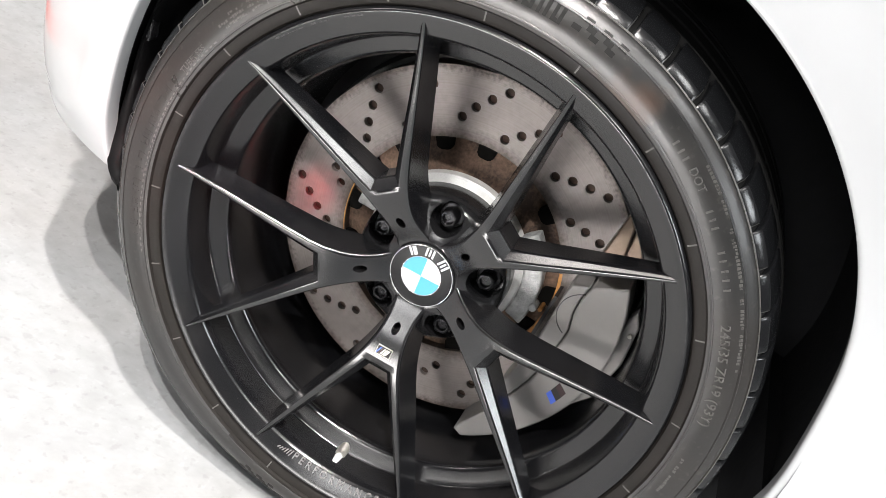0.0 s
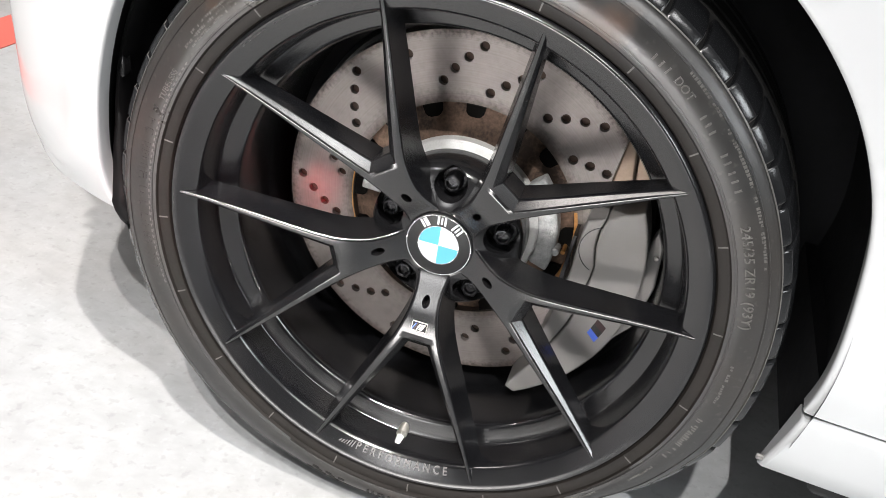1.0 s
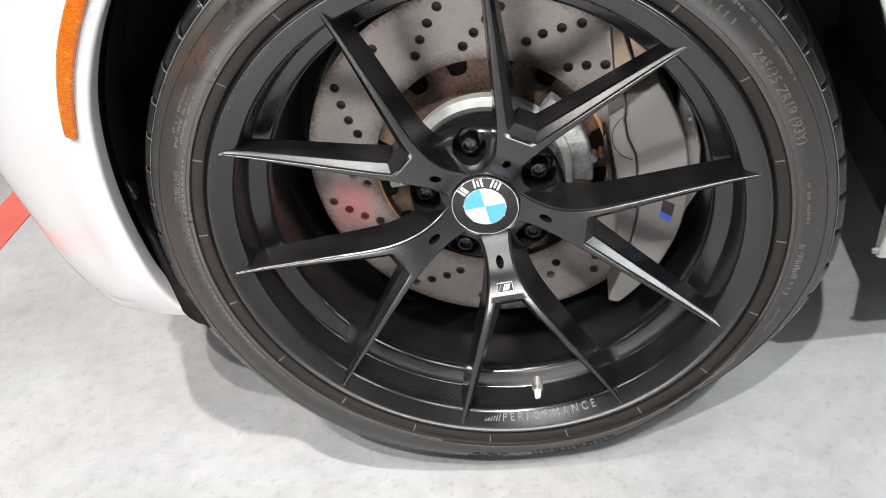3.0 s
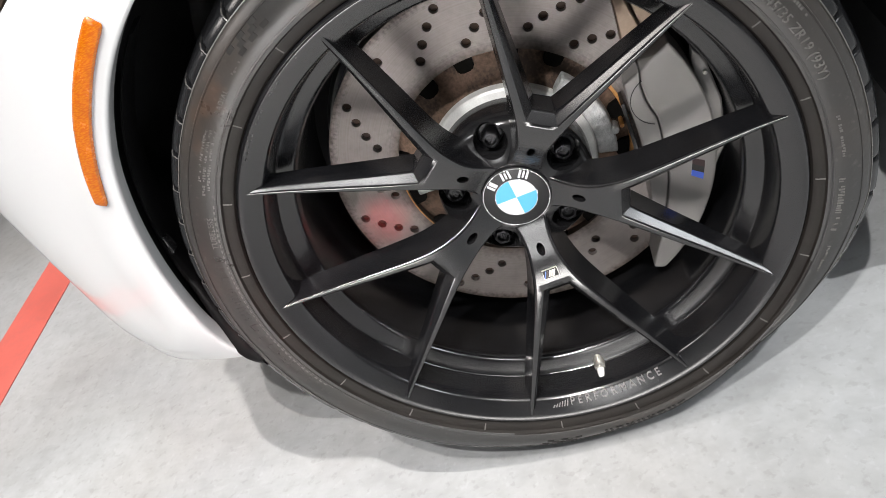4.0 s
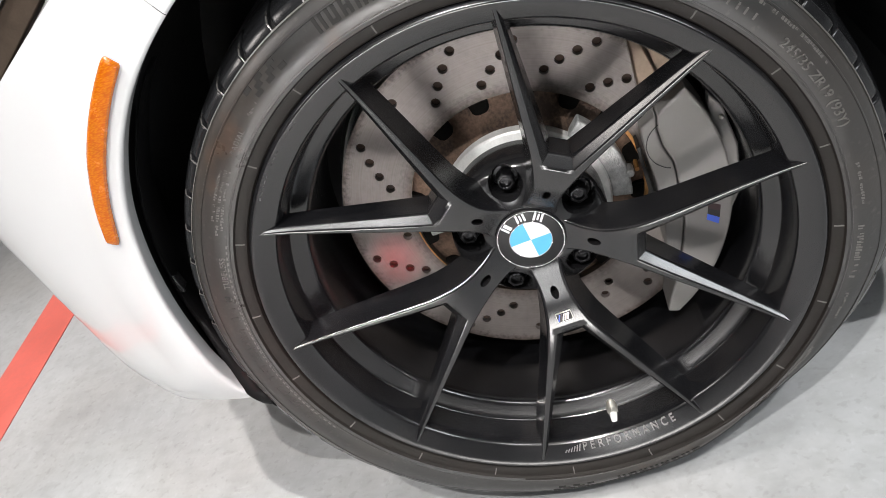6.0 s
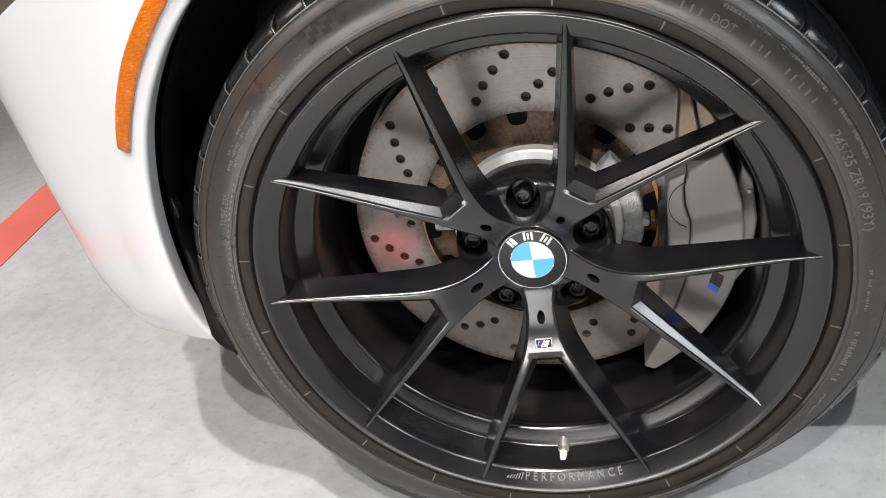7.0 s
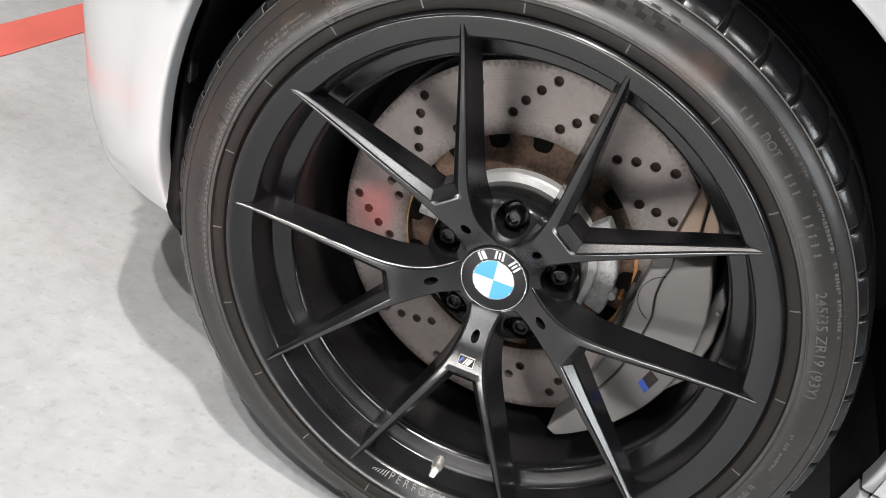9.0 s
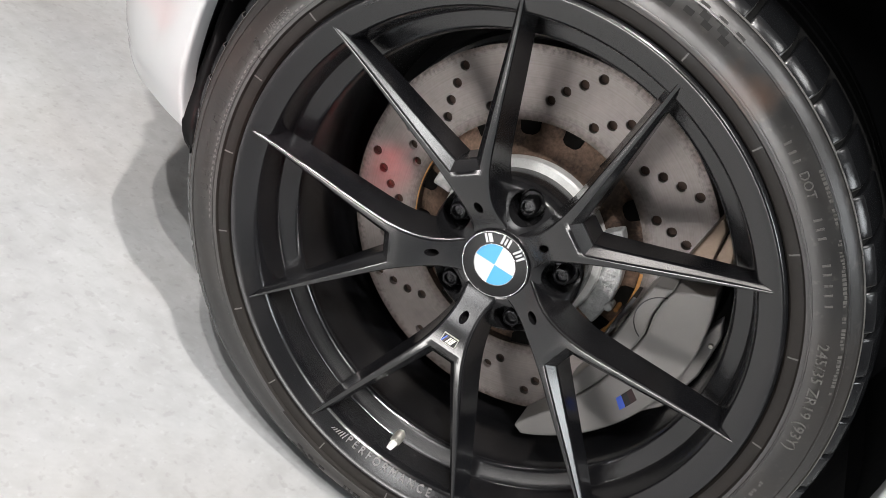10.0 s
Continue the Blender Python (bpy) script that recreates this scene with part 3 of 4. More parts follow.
RIM = [(0.2560, -0.034), (0.2592, -0.040), (0.2590, -0.0535), (0.2555, -0.0572), (0.2515, -0.0556), (0.2352, -0.0452), (0.2335, -0.0380), (0.2300, -0.0140),
       (0.2265, -0.0118), (0.2130, -0.0050), (0.2115, 0.004), (0.2110, 0.060), (0.2160, 0.150), (0.236, 0.178), (0.252, 0.184), (0.256, 0.176)]
wheel = part("wheel", lathe(fillet(RIM, 0.0042, 7), 200), M_BLACK, car, "satin black forged ten-spoke wheel", angle=60)


def place(ob, deg):
    """Turn a part that was built round the origin, and set it on the hub."""
    ob.matrix_basis = Matrix.Translation((0, 0, H)) @ Matrix.Rotation(-radians(deg), 4, "Y")
    return ob


TOPLINE = [(0.028, 0.002), (0.036, -0.0012), (0.045, -0.0070), (0.0586, -0.0156), (0.070, -0.0215), (0.082, -0.0262), (0.10, -0.0315), (0.13, -0.0365), (0.18, -0.0435), (0.215, -0.0492), (0.232, -0.0536), (0.245, -0.0572), (0.26, -0.0600)]
OUTER = [(0.028, 0.0190), (0.036, 0.0165), (0.045, 0.0146), (0.0586, 0.0143), (0.070, 0.0160), (0.082, 0.0190), (0.095, 0.0232), (0.108, 0.0285), (0.13, 0.0388), (0.232, 0.0868), (0.26, 0.1000)]


def corner(a, b, c, d, n=5):
    """Points of a rounded corner at b, between a and c."""
    a, b, c = Vector(a), Vector(b), Vector(c)
    if (a - b).length < 1e-6 or (c - b).length < 1e-6:
        return [tuple(b)] * (n + 1)
    e = min(d, (a - b).length * 0.45, (c - b).length * 0.45)
    p, q = b + (a - b).normalized() * e, b + (c - b).normalized() * e
    return [tuple(p * (1 - t) ** 2 + b * 2 * t * (1 - t) + q * t * t) for t in (k / n for k in range(n + 1))]


def rounded(row):
    """Six corners of a spoke's section, the three on the face rounded."""
    deep, flank, ridge, inner, bevel, low = row
    return [deep, flank] + corner(flank, ridge, inner, 0.0034) + corner(ridge, inner, bevel, 0.0018) + corner(inner, bevel, low, 0.0022) + [low]


def spoke():
    bm = bmesh.new()
    stem = [0.028, 0.032, 0.036, 0.040, 0.045, 0.050, 0.055, 0.060, 0.066, 0.072, 0.078, 0.084, 0.090, 0.0965]
    steps = [k / 14 for k in range(14)] + [0.945, 0.96, 0.972, 0.984, 0.996, 1.008, 1.022]
    rows = []
    for u in stem:
        y = smooth_table(u, TOPLINE)
        o = smooth_table(u, OUTER)
        deep = y + table(u, [(0.03, 0.035), (0.06, 0.040), (0.0965, 0.036)])
        rows.append(rounded([(u, deep, o + 0.006), (u, y + 0.022, o + 0.0022), (u, y, o), (u, y, 0), (u, y, 0), (u, deep, 0)]))
    for f in steps:
        u = 0.0965 + (0.232 - 0.0965) * f
        y = smooth_table(u, TOPLINE)
        o = smooth_table(u, OUTER)
        t = 0.0145 + (0.0842 - 0.0145) * f
        drop, wide = 0.0078 * (1 - f) + 0.0040 * f, 0.0092 * (1 - f) + 0.0034 * f
        deep = y + 0.036 * (1 - f) + 0.024 * f
        ub = u + 0.0095 * (1 - f)
        rows.append(rounded([(u, deep, o + 0.006), (u, y + 0.022 * (1 - f) + 0.012 * f, o + 0.0022), (u, y, o), (u, y, t), (ub, y + drop, t + 0.0048 * (1 - f) - wide), (ub + 0.001, deep, t + 0.0030 * (1 - f) - wide)]))
    many = len(rows[0])
    crotch = 8       # first point of the corner between face and inner bevel
    for side_sign in (1, -1):
        made = [[bm.verts.new((u, y, v * side_sign)) for u, y, v in row] for row in rows]
        last = len(stem) - 1
        for i, (p, q) in enumerate(zip(made, made[1:])):
            for k in range(many):
                if i == last or (i < last and crotch <= k < many - 1):
                    continue
                k2 = (k + 1) % many
                quad(bm, [p[k], p[k2], q[k2], q[k]])
        # the short bevel and wall in the fork
        q = made[last + 1]
        mid = [bm.verts.new((v.co.x, v.co.y, 0)) for v in q[crotch:]]
        for k in range(len(mid) - 1):
            quad(bm, [mid[k], q[crotch + k], q[crotch + k + 1], mid[k + 1]])
        quad(bm, [mid[-1], q[-1], q[0], made[last][-1]])
        bm.faces.new(made[-1])
        bm.faces.new(made[0][:crotch + 1] + [made[0][-1]])
    bmesh.ops.remove_doubles(bm, verts=bm.verts, dist=1e-5)
    bmesh.ops.dissolve_degenerate(bm, dist=1e-6, edges=bm.edges)
    bmesh.ops.recalc_face_normals(bm, faces=bm.faces)
    return bm


first = part("spoke", spoke(), M_BLACK, wheel, "Y-shaped satin black spoke")
oval = bmesh.new()
cylinder(oval, 0.0586, 0.0, 0.0039, -0.05, 0.012, 24, 0, 1.55)
cut(first, oval)
flat = first.modifiers.new("normals", "WEIGHTED_NORMAL")
flat.keep_sharp, flat.weight = True, 80
place(first, 270 + TURN)
for k in range(1, 5):
    c = first.copy()
    scene.collection.objects.link(c)
    place(c, 270 + TURN + 72 * k)


HUB = [(0.0, 0.0005), (0.0345, 0.0005), (0.036, 0.0000), (0.040, 0.0012), (0.050, 0.0062), (0.064, 0.0110), (0.072, 0.0150), (0.0765, 0.0200), (0.0778, 0.030), (0.0770, 0.060), (0.0, 0.060)]
hub = part("hub_centre", lathe(HUB, 96), M_GLOSSBLACK, wheel, "black hub centre with five bolt pockets")
pockets = bmesh.new()
for k in range(5):
    x, z = polar([(0.060, 90 + TURN + 72 * k)])[0]
    cylinder(pockets, x, z, 0.0163, -0.05, 0.033, 40)
cut(hub, pockets)

bolt_bm = bmesh.new()
cylinder(bolt_bm, 0.060, 0, 0.0124, 0.0260, 0.033, 28)
cylinder(bolt_bm, 0.060, 0, 0.0094, 0.0125, 0.0261, 6)
bolt = part("wheel_bolt", bolt_bm, M_BOLT, wheel, "black hexagon wheel bolt", bevel=0.0009)
sock = bmesh.new()
cylinder(sock, 0.060, 0, 0.0055, 0.0, 0.017, 20)
cut(bolt, sock)
place(bolt, 90 + TURN)
for k in range(1, 5):
    c = bolt.copy()
    scene.collection.objects.link(c)
    place(c, 90 + TURN + 72 * k)


# centre cap: rings, four quarters and three plain bars
def ring_solid(r0, r1, y0, y1, seg=72, a0=0, a1=360):
    return lathe([(r0, y1), (r0, y0), (r1, y0), (r1, y1)], seg, a0, a1, closed=True)


cap = part("centre_cap", lathe([(0.0, -0.0022), (0.030, -0.0019), (0.0330, -0.0012), (0.0334, 0.002)], 72), M_CAPBLACK, wheel, "round black centre cap with blue and white quarters")


def cap_piece(name, bm, mat, label=""):
    return part(name, bm, mat, wheel, label)


cap_piece("cap_ring", ring_solid(0.0318, 0.0325, -0.0026, -0.0010), M_SILVER)
cap_piece("cap_ring", ring_solid(0.0201, 0.0207, -0.0028, -0.0015), M_SILVER)
for k in range(4):
    a = TURN + 90 * k
    cap_piece("cap_quarter", lathe([(0.0, -0.0015), (0.0, -0.0026), (0.0200, -0.0026), (0.0200, -0.0015)], 14, a, a + 90, closed=True), M_CAPWHITE if k % 2 == 0 else M_CAPBLUE)
for a, strokes in ((131, (-0.0026, 0.0016)), (93.5, (-0.0035, 0.0, 0.0035)), (56, (-0.0036, 0.0, 0.0036))):
    t = radians(a - 90)
    for k, off in enumerate(strokes):
        w, h = (0.0010, 0.0042) if k != 1 or len(strokes) == 2 else (0.0009, 0.0032)
        if len(strokes) == 2 and k == 1:
            w = 0.0018
        mid = P(0.0263, a, 0)
        pts = [(off - w, -h), (off + w, -h), (off + w, h), (off - w, h)]
        cap_piece("cap_bar", prism([(mid.x + x * math.cos(t) - z * math.sin(t), mid.z + x * math.sin(t) + z * math.cos(t)) for x, z in pts], -0.0027, -0.0018), M_CAPWHITE)


# badge on the lowest spoke
def badge_piece(name, r, v, w, h, y0, y1, mat, skew=0.0):
    pts = []
    for dv, dr in ((-w, -h), (w, -h), (w, h), (-w, h)):
        rr, vv = r + dr, v + dv + skew * dr
        a = radians(270 + TURN)
        pts.append((rr * math.cos(a) - vv * math.sin(a), H + rr * math.sin(a) + vv * math.cos(a)))
    bm = prism(pts, y0, y1)
    for vert in bm.verts:
        rr = math.hypot(vert.co.x, vert.co.z - H)
        vert.co.y += smooth_table(rr, TOPLINE)
    return part(name, bm, mat, wheel)


badge_piece("badge_frame", 0.0815, 0, 0.0078, 0.0044, -0.0012, 0.001, M_VALVE)
badge_piece("badge_plate", 0.0815, 0, 0.0074, 0.0040, -0.0013, 0.000, M_CAPBLACK)
for v, w, mat in ((-0.0054, 0.0005, M_BLUE), (-0.0042, 0.0005, M_DARK), (-0.0030, 0.0006, M_RED), (-0.0008, 0.0008, M_VALVE), (0.0014, 0.0007, M_VALVE), (0.0036, 0.0011, M_VALVE)):
    badge_piece("badge_stripe", 0.0815, v, w, 0.0030, -0.0018, 0.000, mat, -0.5)

# valve
valve_at = P(0.2255, 270 + TURN - 0.6, -0.004)


def valve_part(name, r, d0, d1, mat, parent, n=20):
    d = Vector((0.0, -0.80, -0.30)).normalized()
    a, b = valve_at + d * d0, valve_at + d * d1
    bm = bmesh.new()
    bmesh.ops.create_cone(bm, cap_ends=True, segments=n, radius1=r, radius2=r, depth=(b - a).length)
    bm.transform(Matrix.Translation((a + b) / 2) @ (b - a).to_track_quat("Z", "Y").to_matrix().to_4x4())
    return part(name, bm, mat, parent, bevel=0.0006)


valve_part("valve_stem", 0.0060, -0.006, 0.014, M_VALVE, wheel)
valve_part("valve_nut", 0.0066, 0.0135, 0.018, M_VALVE, wheel, 6)
valve_part("valve_cap", 0.0042, 0.017, 0.029, M_ALU, wheel)


# lettering bent round the axle
def bent_text(name, text, size, r, y, mid_deg, mat, parent, slope=0.0, raise_by=0.0006, flip=False, spacing=1.0, squash=1.0):
    data = bpy.data.curves.new(name, "FONT")
    data.body, data.size, data.extrude, data.align_x, data.space_character = text, size, raise_by, "CENTER", spacing
    tmp = new(name, data)
    graph = bpy.context.evaluated_depsgraph_get()
    graph.update()
    me = bpy.data.meshes.new_from_object(tmp.evaluated_get(graph))
    bpy.data.objects.remove(tmp)
    for v in me.vertices:
        x, z, out = v.co.x * squash, v.co.y, v.co.z
        rr = r + (-z if flip else z)
        a = mid_deg + math.degrees(x / r) * (1 if flip else -1)
        v.co = P(rr, a, y + slope * (rr - r) - out)
    ob = new(name, me)
    me.materials.clear()
    me.materials.append(mat)
    ob.parent = parent
    return ob


FACE = -0.625   # slope of the lettered face of the rim
bent_text("rim_lettering", "PERFORMANCE", 0.0104, 0.2436, -0.0481 + FACE * 0.0038, 270 + TURN + 2.0, M_RELIEF, wheel, slope=FACE, flip=True, spacing=1.60, raise_by=0.0011)
for k in range(6):
    a = 270 + TURN - 11.2 - k * 0.70
    h = 0.0062 - 0.0008 * k
    pts = polar([(0.2440, a), (0.2440, a + 0.28), (0.2440 - h, a + 0.7), (0.2440 - h, a + 0.42)])
    bm = prism(pts, -0.0008, 0.0004)
    for v in bm.verts:
        v.co.y += -0.0481 + FACE * (math.hypot(v.co.x, v.co.z - H) - 0.24)
    part("rim_stripe", bm, M_RELIEF, wheel)

# ---- tyre ----
TYRE = [(0.2520, -0.030), (0.2580, -0.0500), (0.2605, -0.0545), (0.2640, -0.0565), (0.2700, -0.0572), (0.2714, -0.0598), (0.2742, -0.0606), (0.2746, -0.0613), (0.2758, -0.0615), (0.2762, -0.0611), (0.2800, -0.0619), (0.2860, -0.0622), (0.2940, -0.0610), (0.2996, -0.0588), (0.3000, -0.0594), (0.3011, -0.0588), (0.3013, -0.0579),
        (0.3055, -0.0552), (0.3085, -0.0525), (0.3108, -0.0492), (0.3122, -0.0455), (0.3145, -0.0380), (0.3165, -0.0260), (0.3185, -0.0080), (0.3190, 0.0060), (0.3255, 0.0080), (0.3262, 0.0330), (0.3190, 0.0345), (0.3190, 0.0430),
        (0.3264, 0.0445), (0.3266, 0.0780), (0.3190, 0.0795), (0.3190, 0.0880), (0.3264, 0.0895), (0.3258, 0.115), (0.3190, 0.117), (0.3190, 0.125), (0.3255, 0.127), (0.3220, 0.155),
        (0.3100, 0.176), (0.2860, 0.185), (0.2600, 0.182), (0.2520, 0.160)]


def grounded(bm):
    for v in bm.verts:
        if v.co.z < 0.0008:
            v.co.z = 0.0008
    return bm


LOAD = [(-130, 0), (-110, 0.22), (-90, 0.38), (-75, 0.42), (-60, 0.68), (-50, 0.70), (-40, 0.46), (-30, 0.24), (-15, 0)]


def settle(verts):
    """The shoulder tucks under where the loaded tyre nears the floor."""
    for v in verts:
        r, d = math.hypot(v.co.x, v.co.z - H), math.degrees(math.atan2(v.co.z - H, v.co.x))
        w = table(d, LOAD) if -130 < d < -15 else 0
        if w and r > 0.270:
            w *= table(v.co.y, [(-0.02, 1), (0.03, 0)])
            k = (0.270 + (r - 0.270) * (1 - w)) / r
            v.co.x, v.co.z = v.co.x * k, H + (v.co.z - H) * k


tyre_bm = grounded(lathe(TYRE, 240))
settle(tyre_bm.verts)
# bead, sidewall, and the tread with its gaps in the shade-darkened rubber
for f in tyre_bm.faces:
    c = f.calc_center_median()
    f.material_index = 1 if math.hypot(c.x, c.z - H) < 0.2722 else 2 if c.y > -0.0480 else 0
tyre = part("tyre", tyre_bm, [M_RUBBER, M_BEAD, M_TREAD_SHADE], wheel, "low-profile black tyre, slightly dusty, with raised lettering", angle=30)

BLOCKS = 54
block_prof = [(0.3104, -0.0502), (0.3112, -0.0499), (0.3145, -0.0476), (0.3177, -0.0452), (0.3185, -0.0440), (0.3208, -0.0365), (0.3228, -0.0245), (0.3245, -0.0080), (0.3250, 0.0045), (0.3130, 0.0045), (0.3090, -0.0400)]
pitch = 360 / BLOCKS


def block():
    bm = bmesh.new()
    rows = []
    for f, low in ((0, 0.0015), (0.03, 0.0004), (0.08, 0), (0.37, 0), (0.63, 0), (0.92, 0), (0.97, 0.0004), (1, 0.0015)):
        a = radians(-pitch / 2 + 0.40 + (pitch - 0.80) * f)
        row = []
        for r, y in block_prof:
            r -= low if r > 0.309 else 0
            aa = a + (y + 0.05) * 0.20
            row.append(bm.verts.new((r * math.cos(aa), y, r * math.sin(aa))))
        rows.append(row)
    m = len(block_prof)
    for i, (p, q) in enumerate(zip(rows, rows[1:])):
        for k in range(m):
            quad(bm, [p[k], p[(k + 1) % m], q[(k + 1) % m], q[k]], 1 if i == 0 and k < 6 else 0)
    bm.faces.new(rows[0])
    bm.faces.new(rows[-1])
    return bm


block_mesh = finish(block(), [M_TREAD, M_EDGE_GLINT], "tread_block", 50)
for k in range(BLOCKS):
    a = 1.0 + k * pitch
    if H + 0.325 * math.sin(radians(a)) < 0.006:
        continue
    if 225 < a % 360 < 350:
        bm = block()
        bm.transform(Matrix.Translation((0, 0, H)) @ Matrix.Rotation(-radians(a), 4, "Y"))
        settle(bm.verts)
        part("tread_block", bm, [M_TREAD, M_EDGE_GLINT], wheel, angle=50)
        continue
    ob = new("tread_block", block_mesh)
    ob.parent = wheel
    place(ob, a)


def sidewall(r):
    pairs = sorted((rr, yy) for rr, yy in TYRE[:20])
    return table(r, pairs)


def sidewall_text(text, size, r, mid, flip=False, spacing=1.0, squash=1.0, mat=None, raise_by=0.0006):
    slope = (sidewall(r + 0.004) - sidewall(r - 0.004)) / 0.008
    return bent_text("sidewall_lettering", text, size, r, sidewall(r) - 0.0001, mid, mat or M_MOULD, wheel, slope, raise_by, flip, spacing, squash)


def sidewall_bar(r0, r1, a0, a1, mat, high=0.0006, name="sidewall_bar"):
    n = max(2, int(abs(a1 - a0) / 1.5))
    bm = prism(sector(r0, r1, a0, a1, n), -high, 0.0004)
    for v in bm.verts:
        v.co.y += sidewall(math.hypot(v.co.x, v.co.z - H))
    settle(bm.verts)
    return part(name, bm, mat, wheel)


sidewall_text("245/35 ZR19 (93Y)", 0.0115, 0.2815, 20.5, spacing=1.05)
sidewall_text("DOT", 0.0090, 0.2850, 54.6, spacing=1.1)
sidewall_text("TUBELESS", 0.0075, 0.2795, 158.3, spacing=1.1)
sidewall_text("RADIAL", 0.0062, 0.2830, 130.0, spacing=1.2)
for a in (61.4, 59.9, 58.5, 49.5, 48.1, 46.7, 42.6, 41.2, 39.5, 38.0, 36.3):
    sidewall_bar(0.2842, 0.2898, a - 0.34, a, M_MOULD, 0.0005)
# rows of small writing, too small to read
dice = random.Random(5)


def small_writing(a0, a1, r, high):
    a = a0
    while a < a1:
        w = dice.uniform(0.22, 0.5)
        low = r + high * dice.choice((0, 0, 0, 0.35))
        sidewall_bar(low, r + high * dice.choice((1, 1, 0.7)), a, a + w, M_MOULD, 0.0004)
        a += w + (0.22 if dice.random() < 0.82 else 0.9)


for row in ((22, 34, 0.2962, 0.0026), (36, 46, 0.2964, 0.0026), (48, 56, 0.2974, 0.0024), (136.0, 148.5, 0.2802, 0.0024), (136.0, 149.5, 0.2842, 0.0024), (136.4, 147.0, 0.2882, 0.0024),
            (-5.2, 3.2, 0.2830, 0.0026), (121.6, 125.0, 0.2850, 0.0030), (-30.5, -24.4, 0.2830, 0.0030)):
    small_writing(*row)
small_writing(-21.0, -10.0, 0.2800, 0.0050)
small_writing(-46.0, -38.0, 0.2795, 0.0045)
# the model name as low bars, with a beaded line below it
a = 166.5
while a < 201.0:
    w = dice.uniform(0.9, 1.9)
    sidewall_bar(0.2800, 0.2880 - 0.0016 * dice.random(), a, a + 0.30, M_RUBBER, 0.0005)
    if dice.random() < 0.6:
        sidewall_bar(0.2800 + 0.0030 * dice.random(), 0.2884, a + w - 0.3, a + w, M_RUBBER, 0.0005)
    for share in dice.sample((0.0, 0.4, 0.82), dice.choice((1, 1, 2))):
        sidewall_bar(0.2800 + 0.0084 * share, 0.2814 + 0.0084 * share, a + 0.30, a + w - 0.3, M_RUBBER, 0.0005)
    a += w + dice.choice((0.5, 0.6, 0.7, 1.6))
for k in range(40):
    a = 152.0 + k * 1.3
    sidewall_bar(0.2768, 0.2780, a, a + 0.7, M_MOULD, 0.0004)
# maker's name as plain bars, and the chequered patches
for top in (True, False):
    for k in range(8):
        a = 86.4 + k * 2.45 if top else -73.6 - k * 2.45
        sidewall_bar(0.2868, 0.2994, a, a + 0.62, M_DULL, 0.0009)
        sidewall_bar(0.2868, 0.2994, a + 1.15, a + 1.75, M_DULL, 0.0009)
        if k % 3 != 1:
            low = 0.2868 + 0.0048 * (k % 2)
            sidewall_bar(low, low + 0.0034, a + 0.62, a + 1.15, M_DULL, 0.0009)
for start, sign, low in ((84.8, -1, 0.2905), (112.8, 1, 0.2870), (-58.0, 1, 0.2880), (-96.0, -1, 0.2880)):
    for i in range(5):
        for j in range(3):
            if (i + j) % 2 == 0:
                a = start + sign * (i * 1.55 + j * 0.6)
                sidewall_bar(low + j * 0.0042, low + 0.0042 + j * 0.0042, a, a + sign * 1.5, M_DULL, 0.0006, "sidewall_check")
# faint stamped marks on the rim's lip
for k in range(14):
    a = 121.5 + k * 1.45
    if k not in (3, 4, 8):
        bm = prism(sector(0.2515, 0.2530 + 0.0006 * (k % 3), a, a + 0.8, 2), -0.0005, 0.0004)
        for v in bm.verts:
            v.co.y += -0.0556
        part("rim_mark", bm, M_FAINT, wheel)
# fine raised line round the shoulder, its glint put into the pale colour
line_bm = grounded(lathe([(0.3098, -0.0503), (0.3101, -0.0515), (0.3109, -0.0508), (0.3112, -0.0492)], 200))
settle(line_bm.verts)
part("shoulder_line", line_bm, M_MOULD, wheel)
# mould ticks by the bead
for k in range(20):
    a = 8.0 + 18 * k
    sidewall_bar(0.2620, 0.2700, a, a + 0.28, M_MOULD, 0.0007, "mould_line")

# ---- the brake ----
disc = part("brake_disc", ring_solid(0.1190, 0.1905, 0.0740, 0.1040, 144), M_DISC, car, "drilled steel brake disc with light rust")
disc.matrix_basis = Matrix.Translation((0, 0, H))
for v in disc.data.vertices:
    v.co.z -= H
holes = bmesh.new()
for k in range(8):
    for (r, a) in ((0.1775, 49.7), (0.1650, 54.5), (0.1530, 59.5), (0.1408, 64.4), (0.1710, 75.3), (0.1585, 79.8), (0.1462, 84.5), (0.1340, 89.6)):
        x, z = polar([(r, a + 45 * k)])[0]
        cylinder(holes, x, z, 0.0049, 0.05, 0.13, 16)
cut(disc, holes)
part("disc_core", ring_solid(0.1215, 0.1890, 0.0800, 0.0990, 72), M_CORE, disc, "rusty vented core of the brake disc")

bell = part("disc_bell", lathe([(0.1225, 0.092), (0.1190, 0.084), (0.1050, 0.0790), (0.0880, 0.0720), (0.0840, 0.0690), (0.0, 0.0690)], 120), M_RUST, disc, "rusty brown bell of the brake disc")
# dark solids on the bell, coloured as the shade inside its slots
for k in range(16):
    a = 90.0 + 22.5 * k
    part("bell_slot_shade", prism(polar([(0.1060, a + 1.5), (0.1045, a + 3.2), (0.1045, a + 7.0), (0.1060, a + 8.8), (0.1090, a + 9.8), (0.1188, a + 9.8), (0.1188, a + 0.2), (0.1090, a + 0.4)]), 0.0772, 0.0850), M_SLOT_SHADE, disc)
part("hub_flange", lathe([(0.0860, 0.0700), (0.0850, 0.0610), (0.0830, 0.0590), (0.0760, 0.0560), (0.0745, 0.0540), (0.0600, 0.0540)], 120), M_ALU, disc, "bright machined hub flange", angle=20)
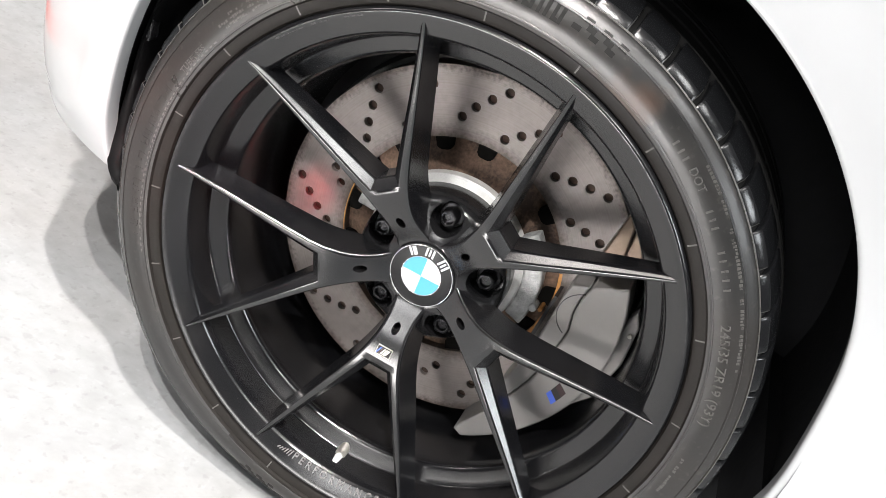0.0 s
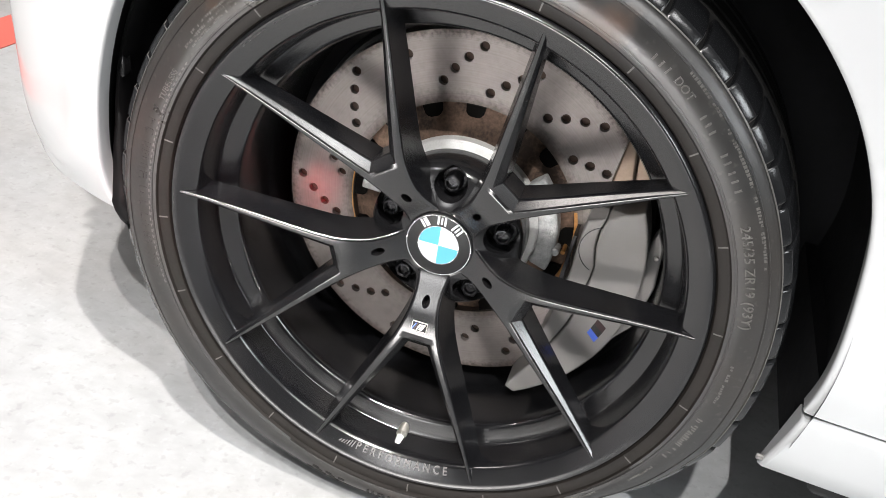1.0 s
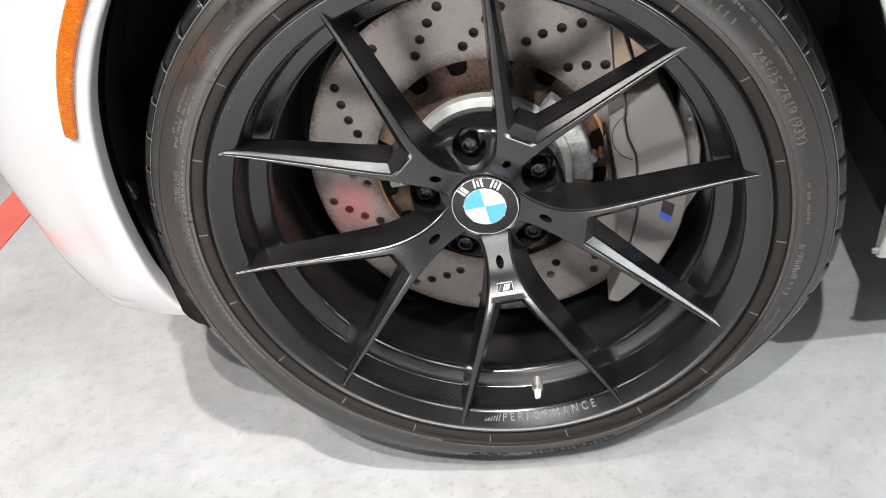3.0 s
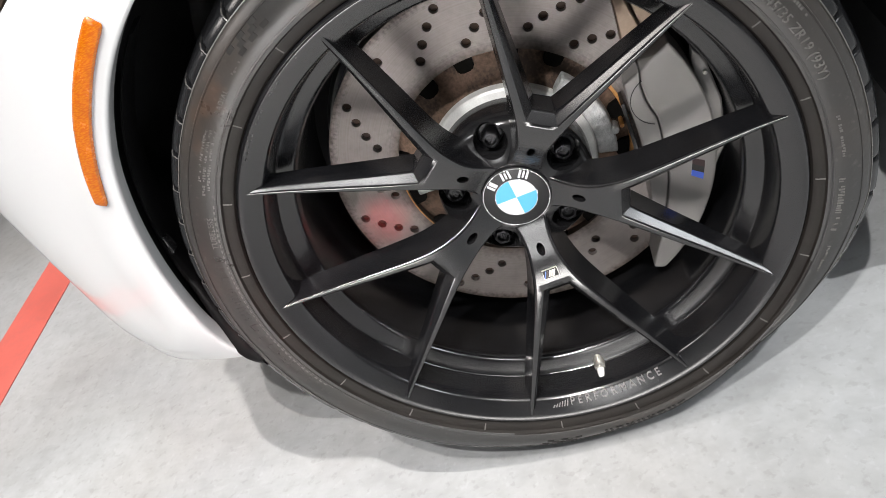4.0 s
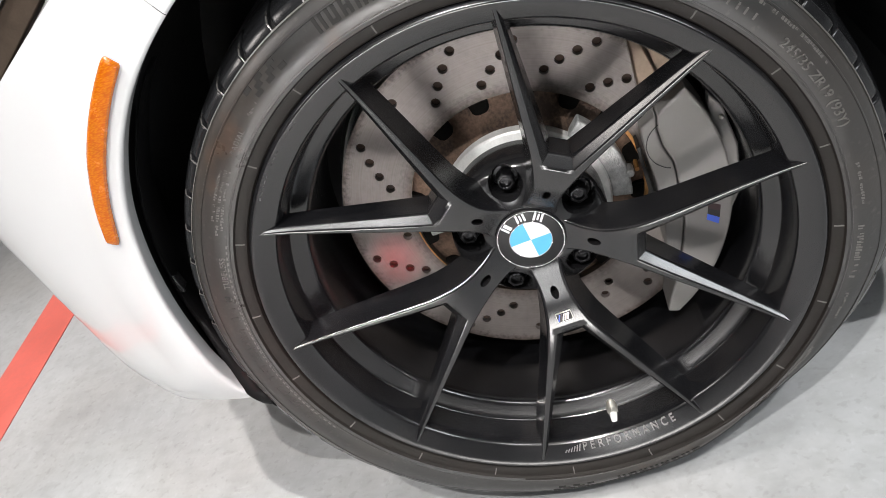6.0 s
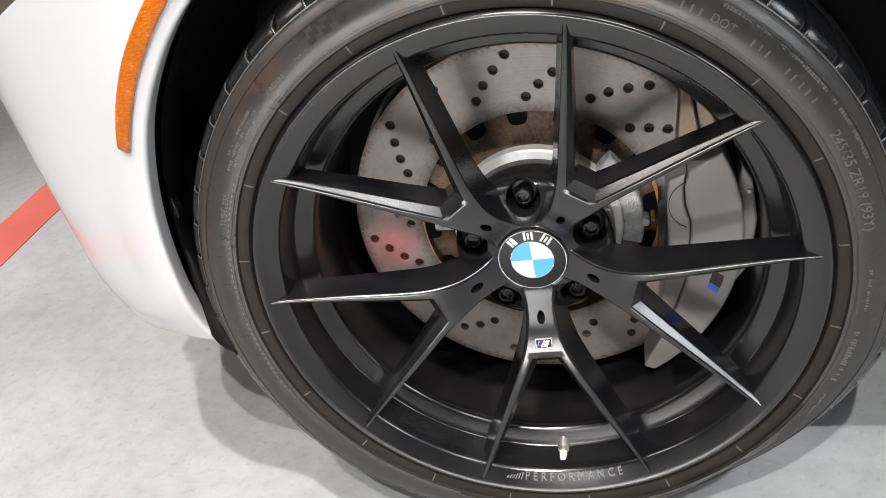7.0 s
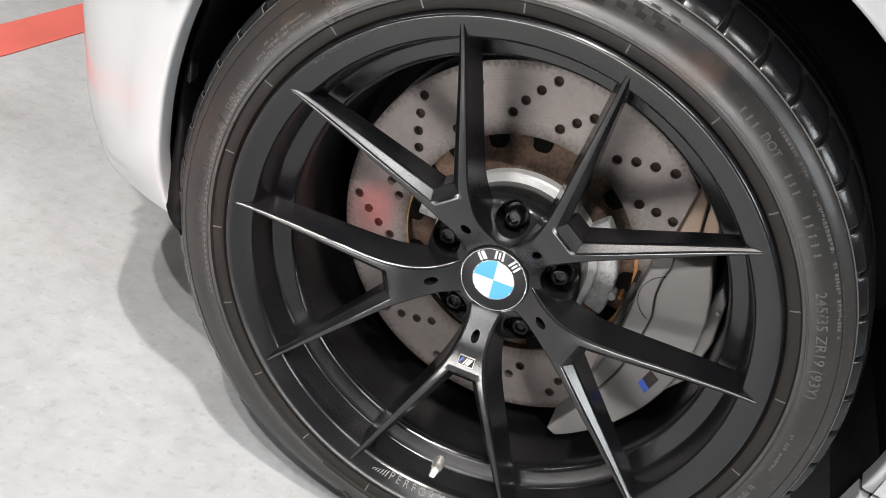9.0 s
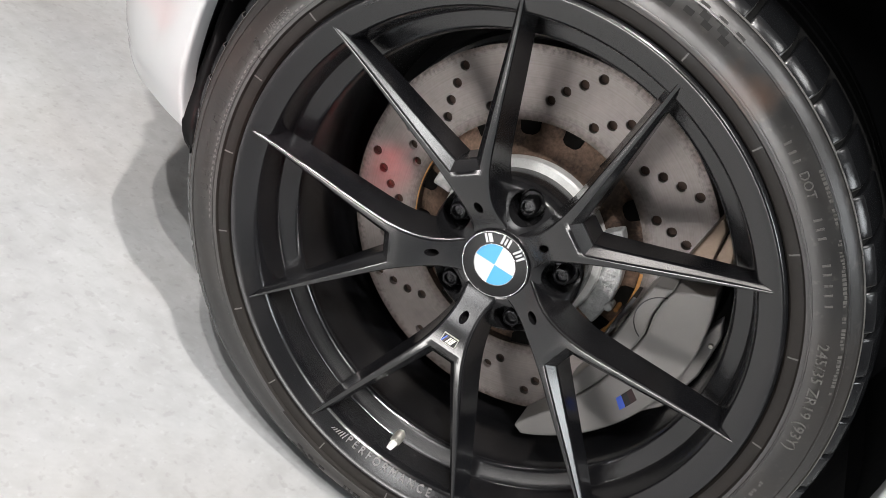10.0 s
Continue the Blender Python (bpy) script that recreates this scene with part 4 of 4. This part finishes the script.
part("rust_edge", lathe([(0.1186, 0.0860), (0.1186, 0.0742), (0.1192, 0.0735), (0.1222, 0.0735)], 96, -40, 20), M_ORANGE, disc)
part("rust_edge", lathe([(0.1192, 0.0860), (0.1192, 0.0736), (0.1206, 0.0736)], 96, 160, 205), M_ORANGE, disc)
part("hub_casting", prism(sector(0.0850, 0.1050, -14, 44, 14), 0.0585, 0.076), M_CAST, disc, "rough cast aluminium hub carrier", bevel=0.002)
part("hub_casting", prism(sector(0.0850, 0.1050, 163, 180, 6), 0.0585, 0.076), M_CAST, disc, bevel=0.002)
part("dust_shield", lathe([(0.08, 0.115), (0.195, 0.120), (0.200, 0.135), (0.0, 0.14)], 72), M_DARK, car)

# two halves of the caliper, with a wavy seam between them
SEAM = [(0.1605, 25.0), (0.1515, 20.0), (0.1470, 13.6), (0.1486, 5.7), (0.1476, 0.0), (0.1468, -6.6), (0.1494, -15.0), (0.1520, -22.0), (0.1552, -30.0), (0.1590, -37.0)]
outer_arc = [(0.1955, 26 - 82 * i / 24) for i in range(25)]
caliper = part("brake_caliper", prism(polar(outer_arc + [(0.186, -58), (0.176, -53), (0.166, -44)] + SEAM[::-1]), 0.0285, 0.070), M_CALIPER, car,
               "grey painted fixed brake caliper", bevel=0.0022, segments=3)
part("caliper_inner", prism(polar([(r - 0.0011, a) for r, a in SEAM] + [(0.1500, -38.0), (0.1420, -35.0), (0.1345, -26.0), (0.1285, -12.0), (0.1268, 0.0), (0.1282, 10.0), (0.1325, 18.0), (0.1410, 25.0)]), 0.0292, 0.070), M_CALIPER, caliper, bevel=0.0018)
part("caliper_ear", prism(polar([(0.1975, 14), (0.204, 17), (0.209, 12), (0.2095, 0), (0.2085, -14), (0.1975, -26)]), 0.050, 0.066), M_CALIPER, caliper, bevel=0.002)
ring = [(r, a) for r, angles in ((0.0263, range(112, 249, 8)), (0.0254, range(248, 111, -8))) for a in angles]
part("piston_seam", prism([(0.1534 + r * math.cos(radians(a)), 0.3513 + r * math.sin(radians(a))) for r, a in ring], 0.0288, 0.0310), M_DARK, caliper)
pin = bmesh.new()
x, z = polar([(0.2036, 9.5)])[0]
cylinder(pin, x, z, 0.0022, 0.047, 0.055, 16)
part("ear_pin", pin, M_VALVE, caliper, bevel=0.0005)
part("pad_end", prism(polar([(0.160, 31.5), (0.165, 28), (0.180, 27), (0.200, 41), (0.199, 45)]), 0.052, 0.078), M_PADEND, caliper, "brown steel end of the brake pad", bevel=0.002)
part("pad_plate", prism(polar([(0.178, 28), (0.200, 29), (0.205, 36), (0.200, 40)]), 0.060, 0.085), M_PADEND, caliper, bevel=0.002)
part("pad_plate", prism(polar([(0.1225, 14), (0.126, 14), (0.1275, -18), (0.1235, -18)]), 0.048, 0.0745), M_DARK, caliper)
nub = bmesh.new()
cylinder(nub, 0.106, H + 0.001, 0.0042, 0.0545, 0.070, 14)
part("bleed_nipple", nub, M_CAST, caliper, bevel=0.001)
nub = bmesh.new()
cylinder(nub, 0.1135, H + 0.002, 0.0022, 0.058, 0.074, 12)
part("retaining_pin", nub, M_ORANGE, caliper)
for a, mat in ((-5.2, M_CAPWHITE), (-13.4, M_RED), (-15.6, M_DARK), (-17.8, M_BLUE)):
    part("caliper_stripe", prism(polar([(0.172, a), (0.172, a - 2.2), (0.184, a - 3.6), (0.184, a - 1.4)]), 0.0279, 0.030), mat, caliper)
